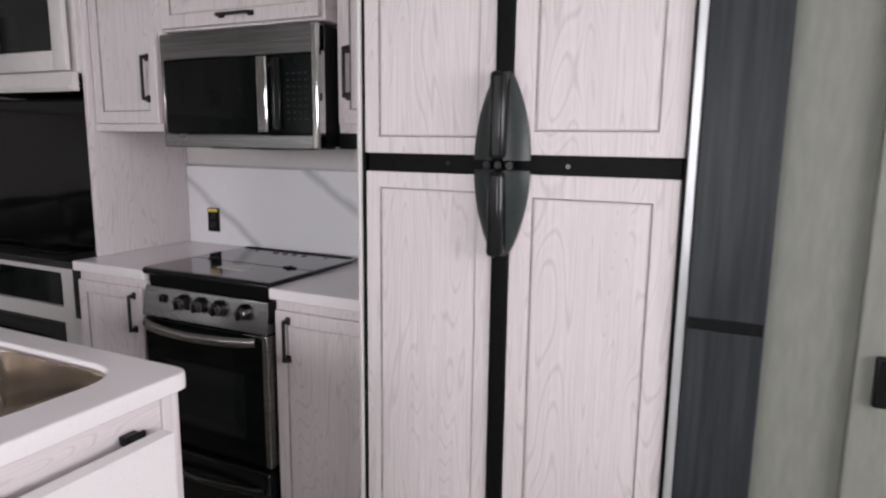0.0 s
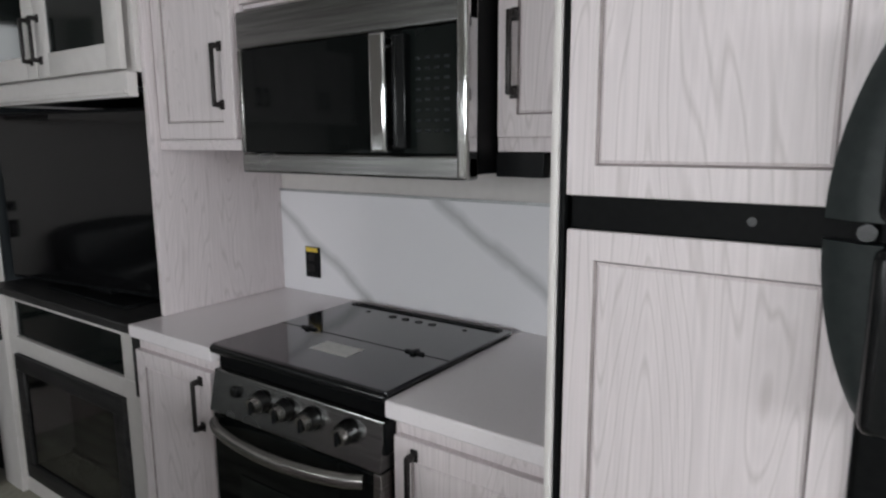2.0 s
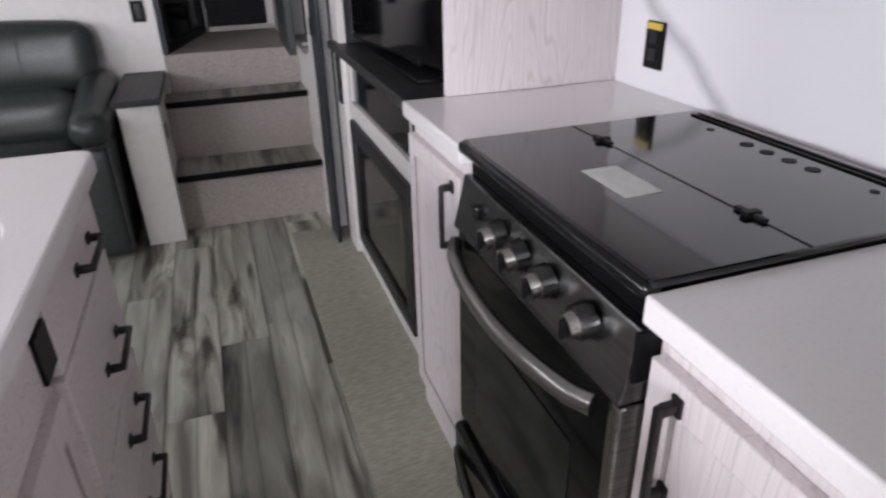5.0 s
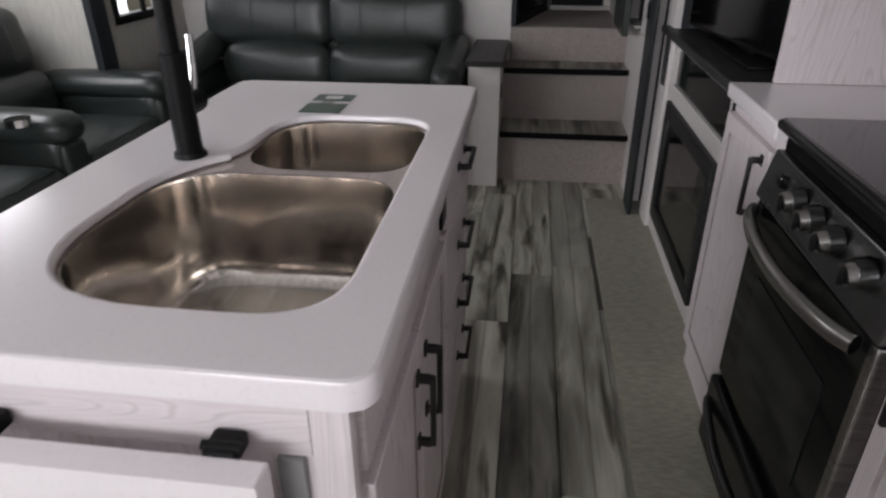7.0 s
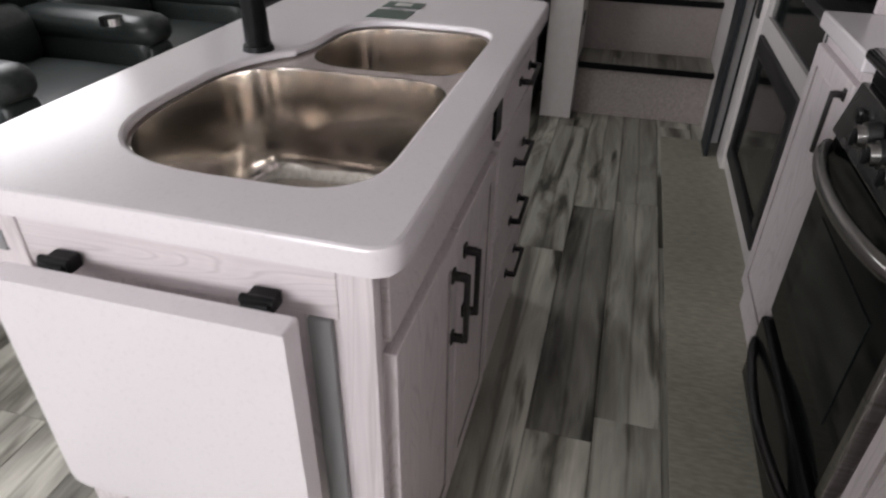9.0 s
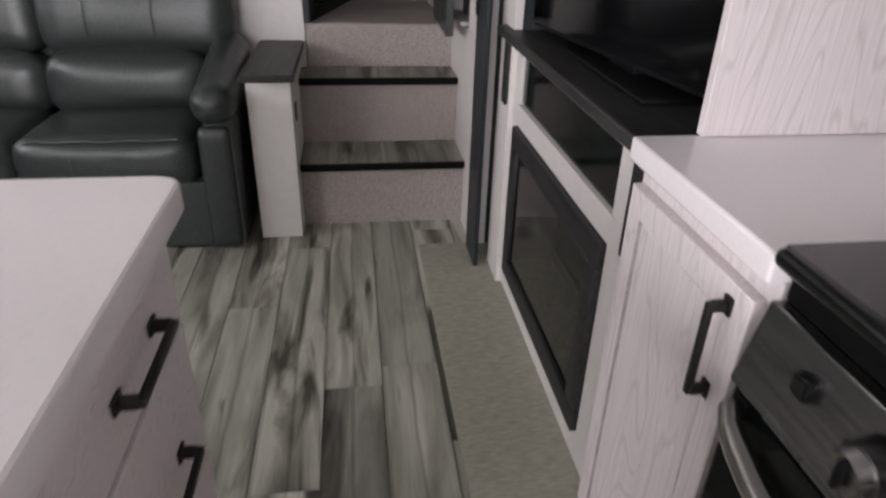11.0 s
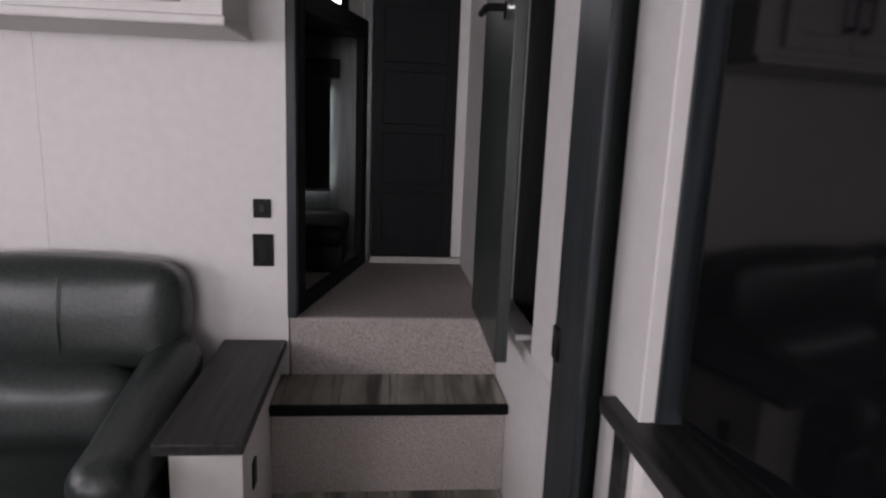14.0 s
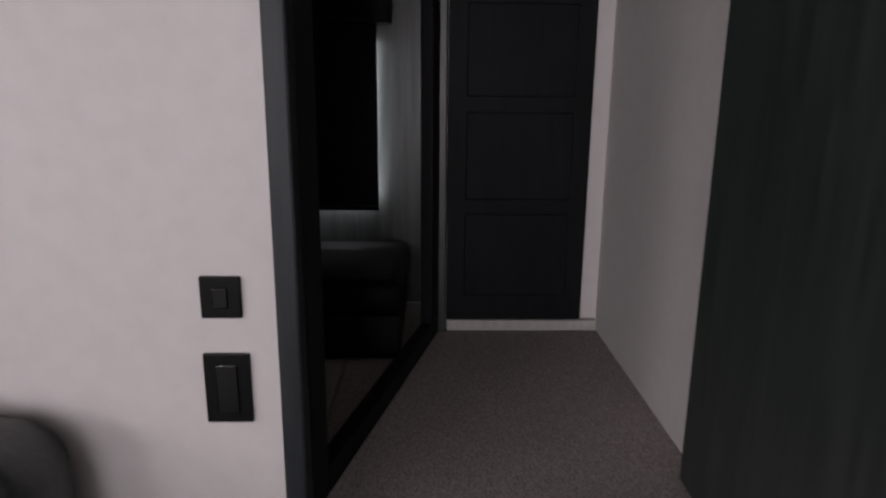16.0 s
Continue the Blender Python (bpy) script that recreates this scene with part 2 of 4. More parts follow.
PANEL_STEEL = surf("satin_dark_stainless", (0.22, 0.22, 0.217), (0.33, 0.33, 0.325), (4, 4, 160), 0.26, 1.0, bump=0.05, rough_var=0.06)
SINK_STEEL = surf("sink_steel", (0.55, 0.51, 0.47), (0.70, 0.655, 0.61), (6, 120, 120), 0.16, 1.0, bump=0.02, blotch=0.1, rough_var=0.05)
CHROME = surf("polished_chrome", (0.7, 0.7, 0.7), (0.8, 0.8, 0.8), (5, 5, 5), 0.12, 1.0, bump=0)
ALU = surf("aluminium_trim", (0.45, 0.46, 0.47), (0.55, 0.56, 0.57), (40, 40, 4), 0.4, 0.6, bump=0.03)
FASCIA = surf("charcoal_laminate", (0.015, 0.018, 0.021), (0.032, 0.037, 0.041), (60, 60, 3), 0.45, bump=0.06, blotch=0.2, spec=0.25)
DARK_WOOD = surf("charcoal_wood", (0.014, 0.014, 0.015), (0.034, 0.033, 0.033), (4, 60, 60), 0.45, bump=0.12, blotch=0.2, spec=0.25)
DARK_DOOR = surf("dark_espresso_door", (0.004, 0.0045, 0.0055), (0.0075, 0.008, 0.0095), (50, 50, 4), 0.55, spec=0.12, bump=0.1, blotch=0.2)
# charcoal door colour; on walls it stands in for rooms without light
GREY_DOOR_UNLIT_WALL = surf("grey_charcoal_door_and_unlit_wall", (0.016, 0.020, 0.019), (0.032, 0.038, 0.036), (50, 50, 4), 0.38, bump=0.1, blotch=0.15)
LEATHER = surf("dark_grey_leather", (0.017, 0.022, 0.021), (0.031, 0.038, 0.036), (90, 90, 90), 0.36, bump=0.35, blotch=0.25)
CARPET = surf("taupe_carpet", (0.21, 0.18, 0.17), (0.44, 0.39, 0.375), (260, 260, 260), 0.95, bump=0.9, blotch=0.15, spec=0.1)
LINO = surf("cream_woven_vinyl", (0.255, 0.247, 0.200), (0.35, 0.338, 0.275), (120, 30, 30), 0.55, bump=0.15, blotch=0.1)
PLANK = plank_mat("weathered_plank")
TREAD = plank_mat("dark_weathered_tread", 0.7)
SUBFLOOR = surf("subfloor", (0.03, 0.03, 0.028), (0.05, 0.05, 0.045), (20, 20, 20), 0.9)
PAPER = surf("white_paper", (0.62, 0.62, 0.60), (0.70, 0.70, 0.68), (60, 60, 60), 0.6, bump=0)
GREEN = surf("dark_green_print", (0.02, 0.06, 0.04), (0.03, 0.08, 0.055), (60, 60, 60), 0.35, bump=0)
YELLOW = surf("yellow_sticker", (0.7, 0.5, 0.05), (0.8, 0.58, 0.08), (60, 60, 60), 0.5, bump=0)
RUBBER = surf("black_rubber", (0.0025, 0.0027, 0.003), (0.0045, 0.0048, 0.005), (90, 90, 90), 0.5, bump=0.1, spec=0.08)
GREY_SLOT = surf("grey_channel", (0.20, 0.20, 0.20), (0.27, 0.27, 0.27), (60, 60, 4), 0.5, bump=0.05)
EMBER = surf("fire_crystal", (0.04, 0.045, 0.045), (0.16, 0.17, 0.17), (120, 120, 120), 0.25, bump=0.6)
FABRIC = surf("pale_valance_fabric", (0.42, 0.42, 0.36), (0.55, 0.55, 0.48), (120, 120, 20), 0.8, bump=0.3)

# ---- builders ----


def box(bm, x0, x1, y0, y1, z0, z1, bevel=0.0, seg=2):
    got = bmesh.ops.create_cube(bm, size=1.0)
    vs = got["verts"]
    for v in vs:
        v.co = Vector(((x0 + x1) / 2 + v.co.x * (x1 - x0), (y0 + y1) / 2 + v.co.y * (y1 - y0), (z0 + z1) / 2 + v.co.z * (z1 - z0)))
    if bevel:
        es = list({e for v in vs for e in v.link_edges})
        bmesh.ops.bevel(bm, geom=es, offset=min(bevel, 0.49 * min(abs(x1 - x0), abs(y1 - y0), abs(z1 - z0))), segments=seg, affect="EDGES", profile=0.5)
    return bm


def B(x0, x1, y0, y1, z0, z1, bevel=0.003, seg=2):
    return box(bmesh.new(), x0, x1, y0, y1, z0, z1, bevel, seg)


def cyl(bm, p, q, r, r2=None, n=20):
    """A capped rod from p to q."""
    p, q = Vector(p), Vector(q)
    m = Matrix.Translation((p + q) / 2) @ (q - p).to_track_quat("Z", "Y").to_matrix().to_4x4()
    bmesh.ops.create_cone(bm, cap_ends=True, segments=n, radius1=r, radius2=r if r2 is None else r2, depth=(q - p).length, matrix=m)
    return bm


def tube(bm, pts, r, n=10):
    """A round bar swept through the points."""
    pts = [Vector(p) for p in pts]
    rings = []
    for i, p in enumerate(pts):
        d = (pts[min(i + 1, len(pts) - 1)] - pts[max(i - 1, 0)]).normalized()
        q = d.to_track_quat("Z", "Y").to_matrix()
        rings.append([bm.verts.new(p + q @ Vector((r * math.cos(a), r * math.sin(a), 0))) for a in (2 * math.pi * k / n for k in range(n))])
    for a, b in zip(rings, rings[1:]):
        for k in range(n):
            bm.faces.new((a[k], a[(k + 1) % n], b[(k + 1) % n], b[k]))
    bm.faces.new(rings[0][::-1])
    bm.faces.new(rings[-1])
    return bm


def mesh_ob(name, bm, mats):
    bmesh.ops.recalc_face_normals(bm, faces=bm.faces)
    me = bpy.data.meshes.new(name)
    bm.to_mesh(me)
    bm.free()
    for mt in (mats if isinstance(mats, (list, tuple)) else [mats]):
        me.materials.append(mt)
    me.shade_smooth()
    me.set_sharp_from_angle(angle=radians(35))
    boxy = len(me.polygons) <= 120
    for poly in me.polygons:
        if abs(poly.normal.z) > 0.9995 or boxy and len(poly.vertices) == 4 and min((me.vertices[a].co - me.vertices[b].co).length for a, b in poly.edge_keys) > 0.012:
            poly.use_smooth = False
    return new(name, me)


def thing(name, at, label, category, group=""):
    ob = tagged(new(name), label, category, group)
    ob.empty_display_size = 0.05
    ob.location = at
    return ob


def part(name, bm, material, parent, label=""):
    ob = mesh_ob(name, bm, material)
    ob.parent = parent
    if parent.type == "EMPTY":
        ob.matrix_parent_inverse = Matrix.Translation(-Vector(parent.location))
    return tagged(ob, label)


def solid(name, bm, material, label, category="", kind="", group=""):
    return tagged(mesh_ob(name, bm, material), label, category, group, kind)


def structure(name, bm, material, label=""):
    return solid(name, bm, material, label, kind="structure")


def at_face(x, y, z, turn):
    """From a door's own axes (x across, -y out of the front, z up) to the world."""
    return Matrix.Translation((x, y, z)) @ Matrix.Rotation(radians(turn), 4, "Z")


def shaker(m, w, h, frame_w=0.06, thick=0.02):
    """A door w by h, lower left front corner at the origin, with a stained bead round a sunk panel."""
    bm = bmesh.new()
    box(bm, 0, w, 0, thick, 0, h, 0.0025, 2)
    bm.faces.ensure_lookup_table()
    front = max((f for f in bm.faces if f.normal.y < -0.9), key=lambda f: f.calc_area())
    fw = min(frame_w, w * 0.3, h * 0.3)
    bmesh.ops.inset_region(bm, faces=[front], thickness=fw, depth=0)
    ring = bmesh.ops.inset_region(bm, faces=[front], thickness=0.005, depth=-0.006)
    for f in ring["faces"]:
        f.material_index = 1
    bmesh.ops.inset_region(bm, faces=[front], thickness=0.006, depth=0.003)
    bmesh.ops.transform(bm, matrix=m, verts=bm.verts)
    return bm


def pull(m, x, z, length, upright=True):
    """A flared black bar pull standing 28 mm off a door's face."""
    bm = bmesh.new()
    h = length / 2
    for s in (-1, 1):
        box(bm, -0.009, 0.009, -0.005, 0, s * h - 0.013, s * h + 0.013, 0.002)
        box(bm, -0.006, 0.006, -0.024, -0.003, s * h - 0.007, s * h + 0.007, 0.002)
    box(bm, -0.0055, 0.0055, -0.031, -0.021, -h - 0.006, h + 0.006, 0.003)
    turn = Matrix.Identity(4) if upright else Matrix.Rotation(radians(90), 4, "Y")
    bmesh.ops.transform(bm, matrix=m @ Matrix.Translation((x, 0, z)) @ turn, verts=bm.verts)
    return bm


def cab_door(parent, x, y, z, turn, w, h, handle=None, name="door", frame_w=0.06, mat=None):
    """A shaker door under a cabinet; handle: (x, z, length, upright)."""
    m = at_face(x, y, z, turn)
    d = part(name, shaker(m, w, h, frame_w), [mat or WOOD, GROOVE], parent)
    if handle:
        part("handle", pull(m, *handle), BRONZE, d, "dark bronze bar pull")
    return d


def rounded(corners, n=6):
    """A closed outline with its corners rounded; corners: (x, y, radius)."""
    pts = []
    c = [Vector(p[:2]) for p in corners]
    for i, p in enumerate(c):
        r = corners[i][2]
        a, b = (c[i - 1] - p).normalized() * r + p, (c[(i + 1) % len(c)] - p).normalized() * r + p
        for k in range(n + 1):
            t = k / n
            pts.append(a * (1 - t) ** 2 + p * 2 * t * (1 - t) + b * t * t)
    return pts


def plate(outer, holes, z0, z1):
    """A flat plate with holes through it."""
    bm = bmesh.new()
    edges = []
    for loop in (outer, *holes):
        vs = [bm.verts.new((p[0], p[1], z0)) for p in loop]
        edges += [bm.edges.new((vs[i], vs[(i + 1) % len(vs)])) for i in range(len(vs))]
    bmesh.ops.triangle_fill(bm, use_beauty=True, edges=edges)
    got = bmesh.ops.extrude_face_region(bm, geom=list(bm.faces))
    for v in got["geom"]:
        if isinstance(v, bmesh.types.BMVert):
            v.co.z = z1
    return bm


def wall_with_hole(name, axis, at, thick, a0, a1, z0, z1, holes, material, label):
    """A wall across x or y with rectangular openings (a0, a1, z0, z1)."""
    bm = bmesh.new()
    cuts_a = sorted({a0, a1, *[h[0] for h in holes], *[h[1] for h in holes]})
    cuts_z = sorted({z0, z1, *[h[2] for h in holes], *[h[3] for h in holes]})
    for p, q in zip(cuts_a, cuts_a[1:]):
        for r, s in zip(cuts_z, cuts_z[1:]):
            if any(h[0] <= p and q <= h[1] and h[2] <= r and s <= h[3] for h in holes):
                continue
            if axis == "x":
                box(bm, at, at + thick, p, q, r, s)
            else:
                box(bm, p, q, at, at + thick, r, s)
    bmesh.ops.remove_doubles(bm, verts=bm.verts, dist=0.0005)
    return structure(name, bm, material, label)


def window(name, axis, at, a0, a1, z0, z1, label):
    """A black-framed window with a centre bar and a clear pane, in an opening."""
    w = tagged(new(name), label, kind="structure")
    w.location = (at, a0, z0) if axis == "x" else (a0, at, z0)

    def bb(bm, p, q, r, s, d0, d1):
        return box(bm, at + d0, at + d1, p, q, r, s, 0.004) if axis == "x" else box(bm, p, q, at + d0, at + d1, r, s, 0.004)
    bm = bmesh.new()
    f = 0.03
    bb(bm, a0 - f, a1 + f, z0 - f, z0 + 0.01, -0.015, 0.012)
    bb(bm, a0 - f, a1 + f, z1 - 0.01, z1 + f, -0.015, 0.012)
    bb(bm, a0 - f, a0 + 0.01, z0 + 0.01, z1 - 0.01, -0.015, 0.012)
    bb(bm, a1 - 0.01, a1 + f, z0 + 0.01, z1 - 0.01, -0.015, 0.012)
    part("window_frame", bm, BLACK, w)
    mid = (a0 + a1) / 2
    part("mullion", bb(bmesh.new(), mid - 0.015, mid + 0.015, z0, z1, -0.01, 0.01), BLACK, w)
    return w


# ---- setting ----
TOP = 2.45
FRONT = -4.125
REAR = 2.6
structure("floor", B(-4.3, REAR + 0.1, -1.6, 2.45, -0.12, -0.008, 0), SUBFLOOR, "dark subfloor under grey weathered planks")
structure("ceiling", B(-5.8, REAR + 0.1, -1.6, 2.5, TOP, TOP + 0.08, 0), CEIL, "pale vinyl ceiling")
structure("wall_kitchen", B(-3.20, 0.191, 2.33, 2.42, -0.1, TOP, 0), WHITE_PAINT, "off-white painted wall behind the kitchen")
wall_with_hole("wall_rear", "x", REAR, 0.1, -1.6, 2.0, -0.1, TOP, [(-0.7, 1.2, 1.0, 2.0)], BEIGE_WALL, "beige papered rear wall with a wide window")
wall_with_hole("wall_lounge", "y", -1.55, 0.1, -3.30, REAR, -0.1, TOP, [(-1.2, 0.3, 1.05, 1.85), (-3.0, -1.9, 1.32, 1.87)], BEIGE_WALL,
               "beige papered wall of the lounge slide with two windows")
wall_with_hole("wall_sofa_side", "y", -0.97, 0.1, -4.13, -3.36, -0.1, TOP, [(-3.95, -3.45, 0.86, 1.36)], BEIGE_WALL, "grey-beige wall beside the sofa with a window")
structure("wall_slide_return", B(-3.36, -3.28, -1.45, -0.875, -0.1, TOP, 0), BEIGE_WALL, "return wall of the lounge slide")
structure("wall_front", B(-4.22, FRONT, -0.97, 1.088, -0.1, TOP, 0), WHITE_PAINT, "off-white panelled wall behind the sofa")
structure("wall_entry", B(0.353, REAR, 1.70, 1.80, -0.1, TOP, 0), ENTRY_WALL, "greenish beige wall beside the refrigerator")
window("window_1", "x", REAR, -0.7, 1.2, 1.0, 2.0, "wide rear window in a black frame")
window("window_2", "y", -1.45, -1.2, 0.3, 1.05, 1.85, "dinette window in a black frame")
window("window_3", "y", -1.45, -3.0, -1.9, 1.32, 1.87, "window above the recliners in a black frame")
window("window_4", "y", -0.87, -3.95, -3.45, 0.86, 1.36, "small two-pane window in a black frame beside the sofa")
structure("trim_batten", B(FRONT - 0.002, FRONT + 0.0012, 0.406, 0.410, 0.3, TOP, 0.001), WHITE_PAINT, "narrow white seam strip on the panelled wall")
# slide fascias
structure("trim_fascia_rear", B(0.193, 0.355, 1.645, 1.70, 0.0, TOP, 0.004), FASCIA, "charcoal laminate slide-out fascia")
structure("trim_fascia_rear_edge", B(0.171, 0.191, 1.645, 2.33, 0.0, TOP, 0.003), ALU, "silver aluminium edge strip beside the refrigerator")
structure("trim_fascia_joint", B(0.198, 0.352, 1.640, 1.646, 0.985, 1.012, 0.001), BLACK, "black joint strip across the fascia")
structure("trim_fascia_front", B(-3.430, -3.250, 1.722, 1.739, 0.0, TOP, 0.004), FASCIA, "charcoal laminate slide-out fascia by the stairs")
structure("trim_fascia_lounge", B(-3.36, -3.24, -0.90, -0.86, 0.0, TOP, 0.005), FASCIA, "charcoal fascia of the lounge slide-out")
structure("floor_slide_strip", B(-3.445, 0.19, 1.530, 1.82, -0.006, 0.006, 0.003), LINO, "cream woven vinyl strip along the kitchen cabinets")
# latch on the fascia
latch = thing("door_latch", (-3.4, 1.73, 0.95), "black plastic latch plate set in the charcoal fascia", "latch")
part("plate", B(-3.425, -3.385, 1.716, 1.7225, 0.90, 0.97), BLACK, latch)
entry = tagged(new("door_1"), "greenish beige entry door beside the fascia", kind="structure")
entry.location = (0.5, 1.69, 0)
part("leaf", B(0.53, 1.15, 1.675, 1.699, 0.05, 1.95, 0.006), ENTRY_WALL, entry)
part("door_handle", B(0.565, 0.60, 1.655, 1.676, 0.86, 0.97, 0.006), BLACK, entry, "black latch handle")

GLOW, gn, gl, gb = nodes_of("overcast_sky")
gb.inputs["Base Color"].default_value = (0.8, 0.8, 0.8, 1)
gb.inputs["Emission Color"].default_value = (0.93, 0.97, 1.0, 1)
gb.inputs["Emission Strength"].default_value = 2.5
for ax, at, a0, a1, z0, z1 in (("x", REAR + 0.4, -1.2, 1.7, 0.6, 2.4), ("y", -1.95, -3.3, 0.8, 0.7, 2.3), ("y", -1.30, -4.2, -3.37, 0.6, 1.9), ("x", -6.0, 0.2, 1.5, 1.6, 2.5)):
    bm = B(at, at + 0.02, a0, a1, z0, z1, 0) if ax == "x" else B(a0, a1, at, at + 0.02, z0, z1, 0)
    structure("backdrop", bm, GLOW, "bright overcast sky outside the windows")

# ---- stairs and hall ----
stair_wood = [("lower", -3.63, 0.0, 0.28, -3.93), ("upper", -3.885, 0.28, 0.567, -4.19)]
for nm, nose, zb, zt, back in stair_wood:
    st = thing("stair_step", (nose, 1.39, zb), "carpeted stair riser with a grey plank tread and black nosing", "stair", "steps up to the hall")
    part("riser", B(nose - 0.06, nose - 0.045, 1.064, 1.74, zb, zt - 0.022, 0), CARPET, st, "taupe carpeted riser")
    for k in range(4):
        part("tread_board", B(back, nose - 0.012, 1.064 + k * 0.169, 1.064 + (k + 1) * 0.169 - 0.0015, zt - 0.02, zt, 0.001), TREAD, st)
    part("nosing", B(nose - 0.02, nose, 1.066, 1.74, zt - 0.026, zt + 0.004, 0.005), RUBBER, st, "black rubber nosing")
structure("floor_bedroom", B(-5.75, -4.225, 0.2, 1.0895, 0.56, 0.754, 0.004), CARPET, "taupe bedroom carpet")
structure("floor_hall", B(-5.75, -4.125, 1.09, 1.80, 0.56, 0.755, 0.012), CARPET, "taupe carpet of the raised hall")
structure("wall_stair_right", B(-4.20, -3.431, 1.742, 1.80, -0.05, 0.80, 0.003), WHITE_PAINT, "white panel beside the stairs")
structure("wall_hall_right", B(-5.75, -4.20, 1.712, 1.80, 0.7, TOP, 0), WHITE_PAINT, "off-white hall wall")
structure("wall_bath_strip", B(-3.69, -3.431, 1.742, 1.80, 0.801, TOP, 0.003), WHITE_PAINT, "white wall strip between doorway and fascia")
# room behind the doorway: its darkness comes from the charcoal wall colour
structure("wall_bath_back", B(-4.3, -3.40, 2.3, 2.4, 0.0, TOP, 0), GREY_DOOR_UNLIT_WALL, "back wall of the room behind the open door, coloured dark to look unlit")
structure("wall_bath_near", B(-3.50, -3.44, 1.802, 2.3, 0.0, TOP, 0), GREY_DOOR_UNLIT_WALL, "near wall of the room behind the door, coloured dark to look unlit")
structure("wall_bath_side", B(-4.3, -4.2, 1.80, 2.3, 0.0, TOP, 0), GREY_DOOR_UNLIT_WALL, "side wall of the room behind the door, coloured dark to look unlit")
structure("wall_hall_end", B(-5.0, -4.905, 1.29, 1.712, 0.755, TOP, 0), WHITE_PAINT, "off-white wall round the dark closet door")
wall_with_hole("wall_bedroom", "x", -5.72, 0.08, 0.1, 1.711, 0.7, TOP, [(0.55, 1.16, 1.90, 2.28)], BEIGE_WALL, "beige bedroom wall with a high window")
structure("wall_bedroom_side", B(-5.75, -4.22, 0.1, 0.2, 0.7, TOP, 0), BEIGE_WALL, "bedroom side wall")
window("window_5", "x", -5.63, 0.55, 1.16, 1.90, 2.28, "bright high bedroom window in a black rounded frame")

closet = tagged(new("door_2"), "dark espresso closet door at the end of the hall", kind="structure")
closet.location = (-4.89, 1.5, 0.8)
part("leaf", B(-4.905, -4.888, 1.325, 1.668, 0.786, 1.842, 0.003), DARK_DOOR, closet)
for k in range(4):
    part("panel", B(-4.890, -4.883, 1.368, 1.625, 0.85 + 0.245 * k, 1.06 + 0.245 * k, 0.004), DARK_DOOR, closet)
part("frame", B(-4.908, -4.870, 1.287, 1.322, 0.757, 1.88, 0.004), GREY_DOOR_UNLIT_WALL, closet, "dark grey door post")
structure("baseboard", B(-4.906, -4.884, 1.325, 1.71, 0.756, 0.784, 0.003), BEIGE_WALL, "white skirting under the closet door")
structure("trim_hall_jamb", B(-4.165, -4.105, 1.088, 1.118, 0.757, 2.35, 0.004), FASCIA, "charcoal jamb at the end of the sofa wall")

# slanted dark opening to the bedroom along the hall
leaf = tagged(new("door_3"), "dark framed opening to the unlit bedroom along the hall", kind="structure")
leaf.location = (-4.14, 1.12, 0.755)
ang = math.atan2(0.185, -0.735)
LM = Matrix.Translation((-4.14, 1.12, 0)) @ Matrix.Rotation(ang, 4, "Z")


def placed(bm, m):
    bmesh.ops.transform(bm, matrix=m, verts=bm.verts)
    return bm


part("stile", placed(B(0, 0.055, -0.001, 0.03, 0.757, 1.735, 0.004), LM), DARK_DOOR, leaf)
part("stile", placed(B(0.69, 0.755, -0.001, 0.03, 0.80, 1.66, 0.004), LM), DARK_DOOR, leaf)
part("top_rail", placed(B(0.0555, 0.755, -0.001, 0.03, 1.66, 1.735, 0.004), LM), DARK_DOOR, leaf)
part("sill_rail", placed(B(0.0555, 0.755, -0.001, 0.03, 0.757, 0.80, 0.004), LM), DARK_DOOR, leaf)
# the bedroom's lack of light is put into these walls' dark grey
structure("wall_bedroom_back", B(-5.16, -5.12, 0.2, 1.42, 0.754, 1.70, 0), GREY_DOOR_UNLIT_WALL, "bedroom wall, coloured dark grey to look unlit")
structure("wall_bedroom_hall", B(-5.12, -5.0, 1.32, 1.36, 0.754, 1.70, 0), GREY_DOOR_UNLIT_WALL, "short wall beside the bedroom window, coloured dark grey to look unlit")
# added dark lid: closes the recess top so daylight stays out
bm = bmesh.new()
for p, q in (((-4.14, 1.11), (-4.875, 1.295)),):
    low = [bm.verts.new((x, y, 1.702)) for x, y in ((-5.16, 0.2), (-4.225, 0.2), (-4.225, 1.0), p, q, (-5.16, 1.30))]
    f = bm.faces.new(low)
    up = bmesh.ops.extrude_face_region(bm, geom=[f])
    bmesh.ops.translate(bm, verts=[v for v in up["geom"] if isinstance(v, bmesh.types.BMVert)], vec=(0, 0, 0.03))
structure("trim_bedroom_soffit", bm, DARK_DOOR, "dark lid added over the bedroom recess to keep daylight out")
shade = thing("blackout_shade", (-5.08, 0.85, 1.05), "black blackout shade drawn over the bedroom window", "window shade")
part("cloth", B(-5.082, -5.072, 0.55, 1.142, 1.046, 1.52, 0.003), BLACK, shade)
part("head_box", B(-5.119, -5.060, 0.53, 1.18, 1.521, 1.60, 0.008), BLACK, shade)
part("bottom_bar", B(-5.086, -5.068, 0.55, 1.142, 1.034, 1.0455, 0.003), RUBBER, shade)
# bed in near-black, the room's darkness put into its colours
bed = thing("bed", (-4.9, 0.6, 0.755), "bed standing under the shaded window, coloured near black to look unlit", "bed")
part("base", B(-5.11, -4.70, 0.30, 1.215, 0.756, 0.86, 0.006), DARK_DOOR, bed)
part("mattress", B(-5.11, -4.68, 0.28, 1.225, 0.861, 0.945, 0.03, 4), RUBBER, bed, "bed cover coloured near black to look unlit")

